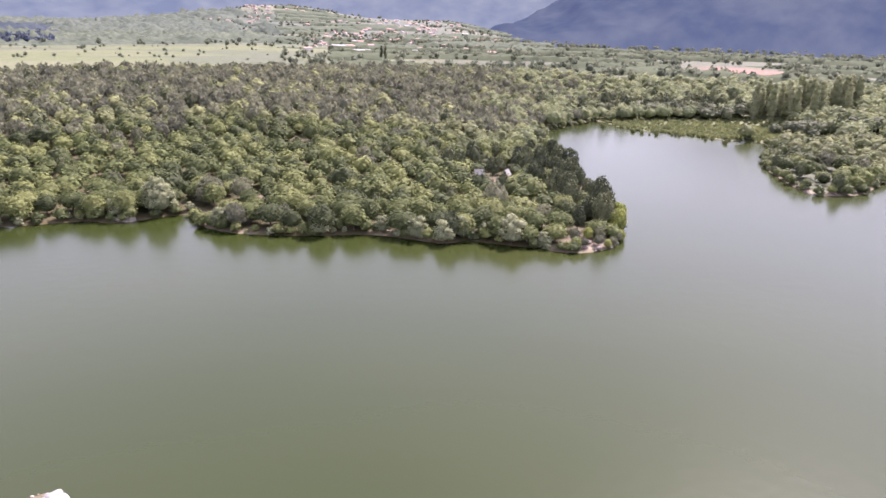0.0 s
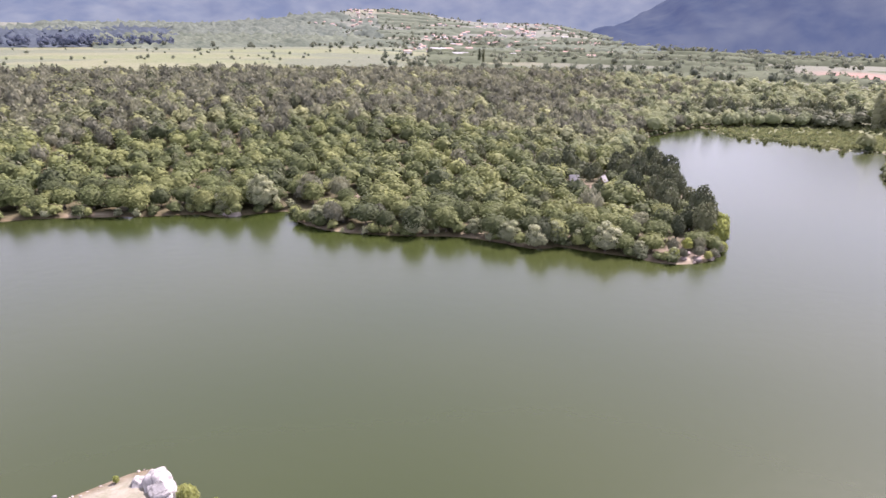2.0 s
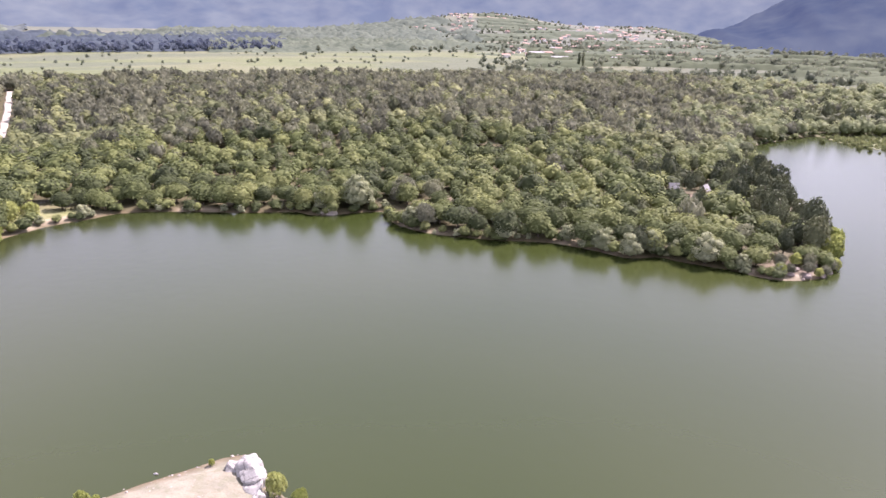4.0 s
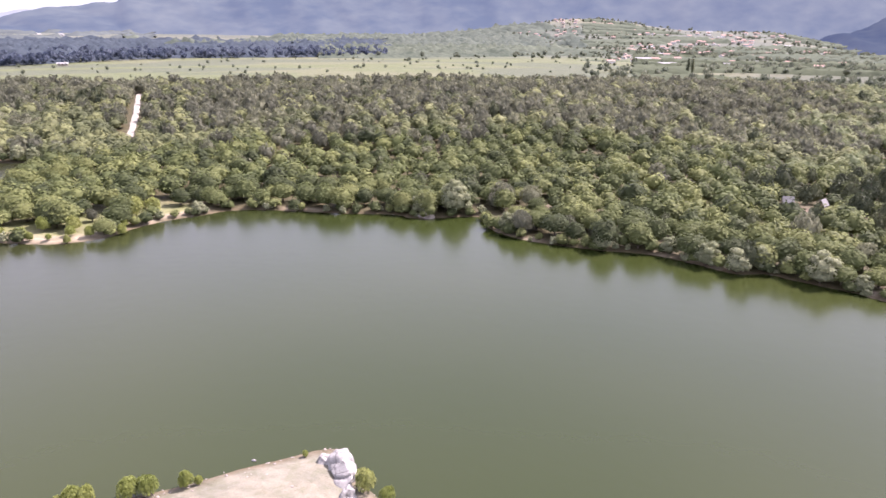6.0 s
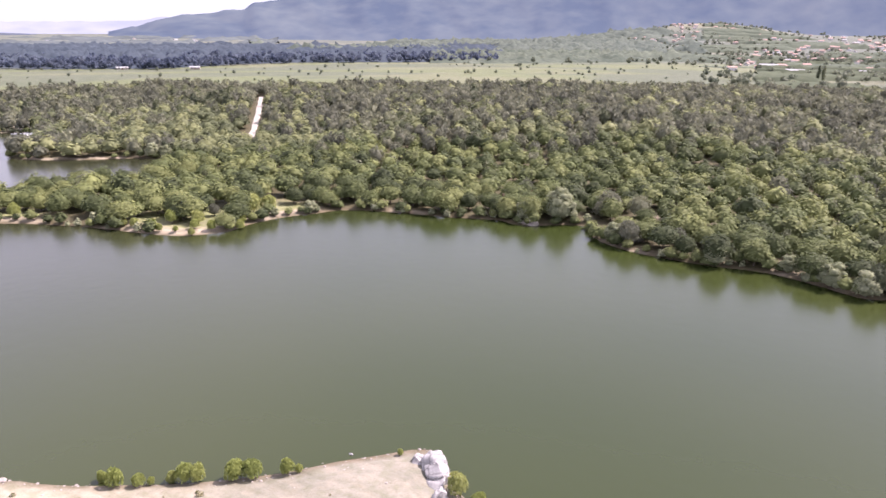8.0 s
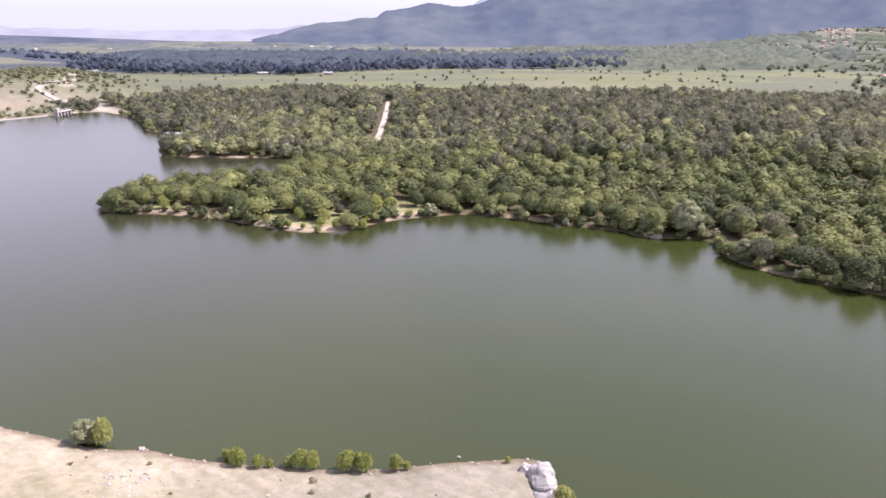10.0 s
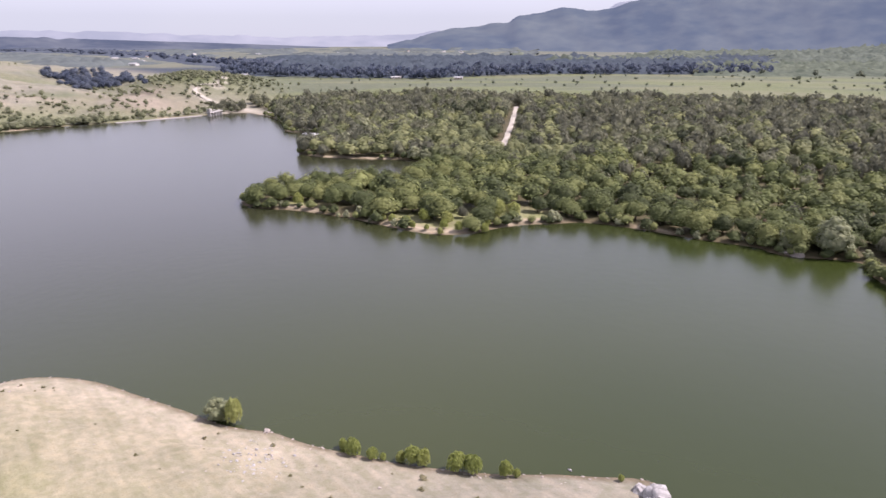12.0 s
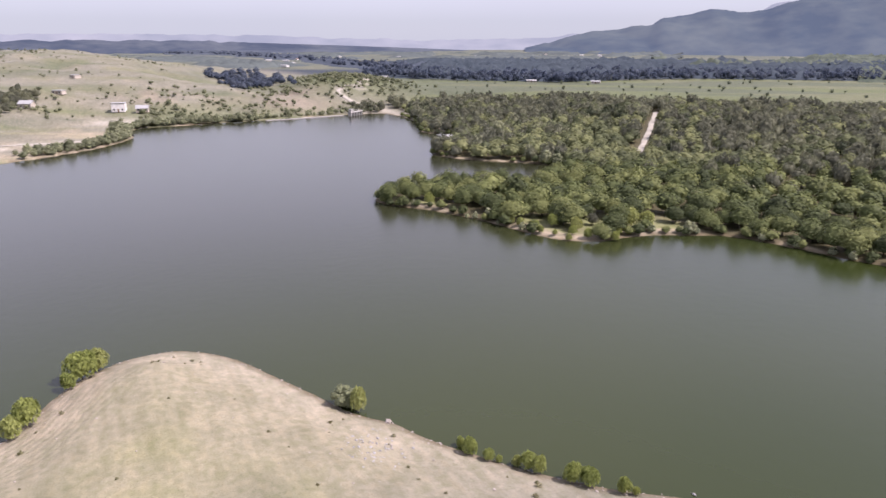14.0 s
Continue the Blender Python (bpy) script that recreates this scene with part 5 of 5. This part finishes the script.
ok = (bd > 1.0) & (np.hypot(bank[:, 0] + 443, bank[:, 1] - 1) > 12) & ((bank[:, 1] > -12) | (land_rng.uniform(size=len(bank)) < 0.5)) & ((bank[:, 1] < 80) | (bd > 6))
places = np.column_stack([bank, height(bank[:, 0], bank[:, 1], bd) - 0.1])[ok]
half = land_rng.uniform(size=len(places)) < 0.55
woods("bank_bushes", "green bushes and small trees along the west bank", "oak", places[half], 0.2, land_rng.uniform(0.3, 0.75, half.sum()), LEAF_BANK, category="bushes", seed=71)
woods("bank_bushes", "pale willow scrub along the west bank", "willow", places[~half], 0.3, land_rng.uniform(0.4, 1.0, (~half).sum()), category="bushes", seed=72)
scrub = np.concatenate([scatter(land_rng, 620, -575, 185, 42, 22), scatter(land_rng, 60, -485, -48, 16, 9), scatter(land_rng, 40, -470, 30, 14, 12), scatter(land_rng, 110, -490, 80, 34, 30), scatter(land_rng, 60, -455, 150, 8, 6), scatter(land_rng, 40, -560, 125, 20, 8)])
woods("hill_scrub", "low green scrub on the hillock behind the dam", "oak", scrub, 0.06, land_rng.uniform(0.25, 0.6, len(scrub)), LEAF_BANK, category="scrub", seed=73)
hill = np.concatenate([scatter(land_rng, 16, land_rng.uniform(-900, -460), land_rng.uniform(-190, 110), 10, 22) for _ in range(30)])
woods("hill_bushes", "dark bushes dotted over the dry hillside", "oak", hill, 0.06, 0.1 + 0.38 * land_rng.uniform(0, 1, len(hill)) ** 2, LEAF_BANK, category="bushes", seed=74)
grove = np.concatenate([scatter(land_rng, 40, -495, -52, 12, 7), scatter(land_rng, 12, -455, -62, 8, 6), scatter(land_rng, 26, -452, 158, 7, 5)])
woods("grove", "dark leafy grove beside the houses", "dull", grove, 0.25, land_rng.uniform(0.6, 1.0, len(grove)), category="trees", seed=75)


def sector(n, a0, a1, r0, r1):
    """n places between two directions (degrees left of north) and two distances."""
    a, r = np.radians(land_rng.uniform(a0, a1, n)), np.sqrt(land_rng.uniform(r0 * r0, r1 * r1, n))
    return -np.sin(a) * r, np.cos(a) * r


def grounded(x, y, sel):
    return np.column_stack([x[sel], y[sel], height(x[sel], y[sel]) - 0.1])


def canopy(name, label, a0, a1, r0, r1, mask, high, dark, light, step=5.0, uneven=0.5):
    """Closed far woods seen as one rolling canopy: a sheet at tree height where mask(x, y) is positive, under the ground elsewhere."""
    na, nr = int(math.radians(a1 - a0) * (r0 + r1) / 2 / step), int((r1 - r0) / step)
    A, R = np.meshgrid(np.radians(np.linspace(a0, a1, na)), np.linspace(r0, r1, nr))
    r = np.random.default_rng(na)
    A, R = A + r.normal(0, 0.25, A.shape) * math.radians(a1 - a0) / na, R + r.normal(0, 0.25 * step, R.shape)
    X, Y = -np.sin(A) * R, np.cos(A) * R
    m = np.minimum(mask(X, Y), np.minimum(R - r0 - 2, r1 - R - 2) / 250)
    crown = high * (0.95 - 0.8 * uneven + uneven * np.abs(r.normal(0, 0.8, X.shape))) + 0.14 * high * lumps(X, Y, 42, na)
    Z = height(X, Y) + np.where(m > 0, crown * np.clip(m * 5, 0.05, 1), -1.5)
    i = np.arange(A.size).reshape(A.shape)
    q = np.stack([i[:-1, :-1], i[1:, :-1], i[1:, 1:], i[:-1, 1:]], -1).reshape(-1, 4)
    low = (m <= 0).ravel()[q].all(1)
    q = q[~low]
    used, back = np.unique(q, return_inverse=True)
    me_ = mesh_of(name, np.stack([X, Y, Z], -1).reshape(-1, 3)[used], [back.reshape(-1, 4)], plain(name + "_leaves", dark, light, 0.035, 0.95, 0, gloss=0.05), smooth=True)
    tagged(new(name, me_), label, "woods", kind="stuff")


def fading_in(x, y, start):
    """Grows from below nothing past a direction, along an uneven edge."""
    return (np.degrees(np.arctan2(-x, y)) - start - 3.5 * lumps(x, y, 130, 46) - 1.5 * lumps(x, y, 35, 45)) / 14


# scattered trees and bushes on the meadow, many of them in rows along the field edges
x, y = sector(900, -36, 64, 430, 780)
m = (np.hypot(x, y) > wood_limit(x, y) + 6) & ((np.abs(lumps(np.degrees(np.arctan2(-x, y)) * 2.6 + 40, np.hypot(x, y), 75, 32) - 0.25) < 0.13) | (land_rng.uniform(size=x.size) < 0.2))
woods("meadow_trees", "single trees and bushes dotted over the meadow", "dull", grounded(x, y, m), 0.06, land_rng.uniform(0.2, 0.58, m.sum()), LEAF_GREY, category="trees", seed=76)
# hedges and orchards between meadow and village
x, y = sector(5000, -40, 13, 480, 1150)
m = (np.degrees(np.arctan2(-x, y)) < 13 - 11 * land_rng.uniform(size=x.size) ** 0.7 + 5 * lumps(x, y, 140, 44)) & (np.hypot(x, y) > wood_limit(x, y) + 4) & (lumps(np.degrees(np.arctan2(-x, y)) * 3, np.hypot(x, y), 75, 96) > land_rng.normal(0.0, 0.15, x.size)) & (np.abs(x - 235) + 0.6 * np.abs(y - 570) > 50)
woods("hedgerows", "hedges and orchard trees between the fields", "dull", grounded(x, y, m), 0.05, land_rng.uniform(0.5, 1.15, m.sum()), LEAF_GREY, category="trees", seed=77)
canopy("hedge_belts", "long grey-green tree belts between small fields", -37, 9, 480, 960, lambda x, y: np.minimum(np.minimum(lumps(np.degrees(np.arctan2(-x, y)) * 3, np.hypot(x, y), 75, 96) - 0.05, (np.hypot(x, y) - wood_limit(x, y) - 12) / 60), (np.hypot((x - 235) / 45, (y - 570) / 70) - 1)), 4.2, (0.050, 0.062, 0.038), (0.084, 0.098, 0.060), 4.5, 0.2)
canopy("hill_woods", "soft grey-green woods behind the meadow", 7, 34, 760, 1060, lambda x, y: np.minimum(fading_in(x, y, 12), np.minimum(lumps(np.degrees(np.arctan2(-x, y)) * 3, np.hypot(x, y), 120, 93) + 0.35, (np.hypot(x, y) - belt_start(x, y) + 30) / 150)), 7, (0.042, 0.056, 0.042), (0.112, 0.130, 0.094), 5.0)
# woods on the slopes round the village, the dark belt beyond the meadow, and belts across the far plain
canopy("far_woods", "grey-green woods on the slopes west of the village", 8, 48, 1000, 1950, lambda x, y: np.minimum(np.minimum(fading_in(x, y, 15), lumps(np.degrees(np.arctan2(-x, y)) * 9, np.hypot(x, y), 190, 97) + 0.45 - 1.3 * smoothstep(26, 47, np.degrees(np.arctan2(-x, y)))), np.hypot((x + 395) / 150, (y - 1740) / 150) - 1), 9, (0.044, 0.058, 0.048), (0.108, 0.126, 0.098), 7.0)
canopy("village_trees", "gardens and tree belts between the village houses", -9, 13, 760, 1750, lambda x, y: lumps(np.degrees(np.arctan2(-x, y)) * 6, np.hypot(x, y), 75, 85) - 0.1 - 0.45 * np.exp(-((np.degrees(np.arctan2(-x, y)) - 3.5) / 4.5) ** 2), 5, (0.060, 0.076, 0.054), (0.100, 0.116, 0.080), 5.0, 0.3)
# cloud shadow and blue haze of the belts are put into their canopy colours
canopy("shaded_hazy_woods", "belt of woods beyond the meadow, darkened by painted cloud shadow and haze", 21, 71, 665, 1400, lambda x, y: np.minimum(np.minimum((np.hypot(x, y) - belt_start(x, y) - 6) / 330, (71 - np.degrees(np.arctan2(-x, y))) / 25), np.minimum(lumps(np.degrees(np.arctan2(-x, y)) * 4, np.hypot(x, y), 85, 47) + 0.42 - 0.6 * smoothstep(850, 1250, np.hypot(x, y)), (np.degrees(np.arctan2(-x, y)) - 27 - 3 * lumps(x, y, 90, 48)) / 12)), 8.0, (0.034, 0.046, 0.058), (0.058, 0.072, 0.084), 5.0)
BELT_AZ, BELT_R = [60, 66, 70, 73, 79, 83, 90], [950, 1000, 1110, 1300, 2250, 2950, 3600]


def from_belt(x, y):
    return np.abs(np.hypot(x, y) / np.interp(np.degrees(np.arctan2(-x, y)), BELT_AZ, BELT_R) - 1)


canopy("shaded_hazy_woods", "woods winding out over the plain, painted dark with shade and blue haze", 66, 86, 960, 3200, lambda x, y: 0.16 + 0.06 * lumps(x, y, 260, 88) - from_belt(x, y), 9, (0.046, 0.058, 0.076), (0.072, 0.086, 0.104), 11.0)
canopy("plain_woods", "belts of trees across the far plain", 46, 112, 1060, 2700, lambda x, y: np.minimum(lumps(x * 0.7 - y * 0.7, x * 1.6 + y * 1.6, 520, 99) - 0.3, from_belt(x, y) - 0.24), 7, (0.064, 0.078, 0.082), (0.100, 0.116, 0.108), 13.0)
a_ = np.radians(land_rng.uniform(28.5, 71, 700))
off = np.minimum(land_rng.exponential(45, 700), 150)
r_ = belt_start(-np.sin(a_), np.cos(a_)) + off - 4
x, y = -np.sin(a_) * r_, np.cos(a_) * r_
m = r_ < 1000
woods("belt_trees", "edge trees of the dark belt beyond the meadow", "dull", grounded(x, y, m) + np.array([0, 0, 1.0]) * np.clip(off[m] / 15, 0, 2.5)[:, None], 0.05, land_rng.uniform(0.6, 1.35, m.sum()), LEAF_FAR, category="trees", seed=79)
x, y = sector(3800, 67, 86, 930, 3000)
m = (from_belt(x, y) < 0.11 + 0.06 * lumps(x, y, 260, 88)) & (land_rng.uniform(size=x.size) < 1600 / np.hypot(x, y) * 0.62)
woods("belt_trees", "trees winding in a belt over the plain, shade and haze in their colour", "oak", grounded(x, y, m), 0.05, land_rng.uniform(1.2, 1.9, m.sum()), LEAF_FAR, category="trees", seed=82)
x, y = sector(2600, -8, 34, 780, 1900)
m = lumps(np.degrees(np.arctan2(-x, y)) * 6, np.hypot(x, y), 60, 86) > -0.15 + 0.55 * np.exp(-((np.degrees(np.arctan2(-x, y)) - 3.5) / 4.5) ** 2)
woods("village_trees", "single trees among the village houses", "dull", grounded(x, y, m), 0.06, land_rng.uniform(0.5, 1.1, m.sum()), LEAF_GREY, category="trees", seed=78)
p = scatter(land_rng, 120, -690, 118, 40, 14)
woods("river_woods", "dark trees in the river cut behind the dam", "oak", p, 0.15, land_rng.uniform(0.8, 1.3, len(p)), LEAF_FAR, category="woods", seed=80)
# pale sheds and farms far out on the plain
for k in range(26):
    a_, r_ = math.radians(village_rng.uniform(48, 84)), village_rng.uniform(1080, 2300)
    x, y = -math.sin(a_) * r_, math.cos(a_) * r_
    copy_thing(MODELS[4 if k % 3 else 0], pose(x, y, ground_z(x, y), 0, 0, village_rng.uniform(0, 180)) @ Matrix.Scale(1.0, 4))
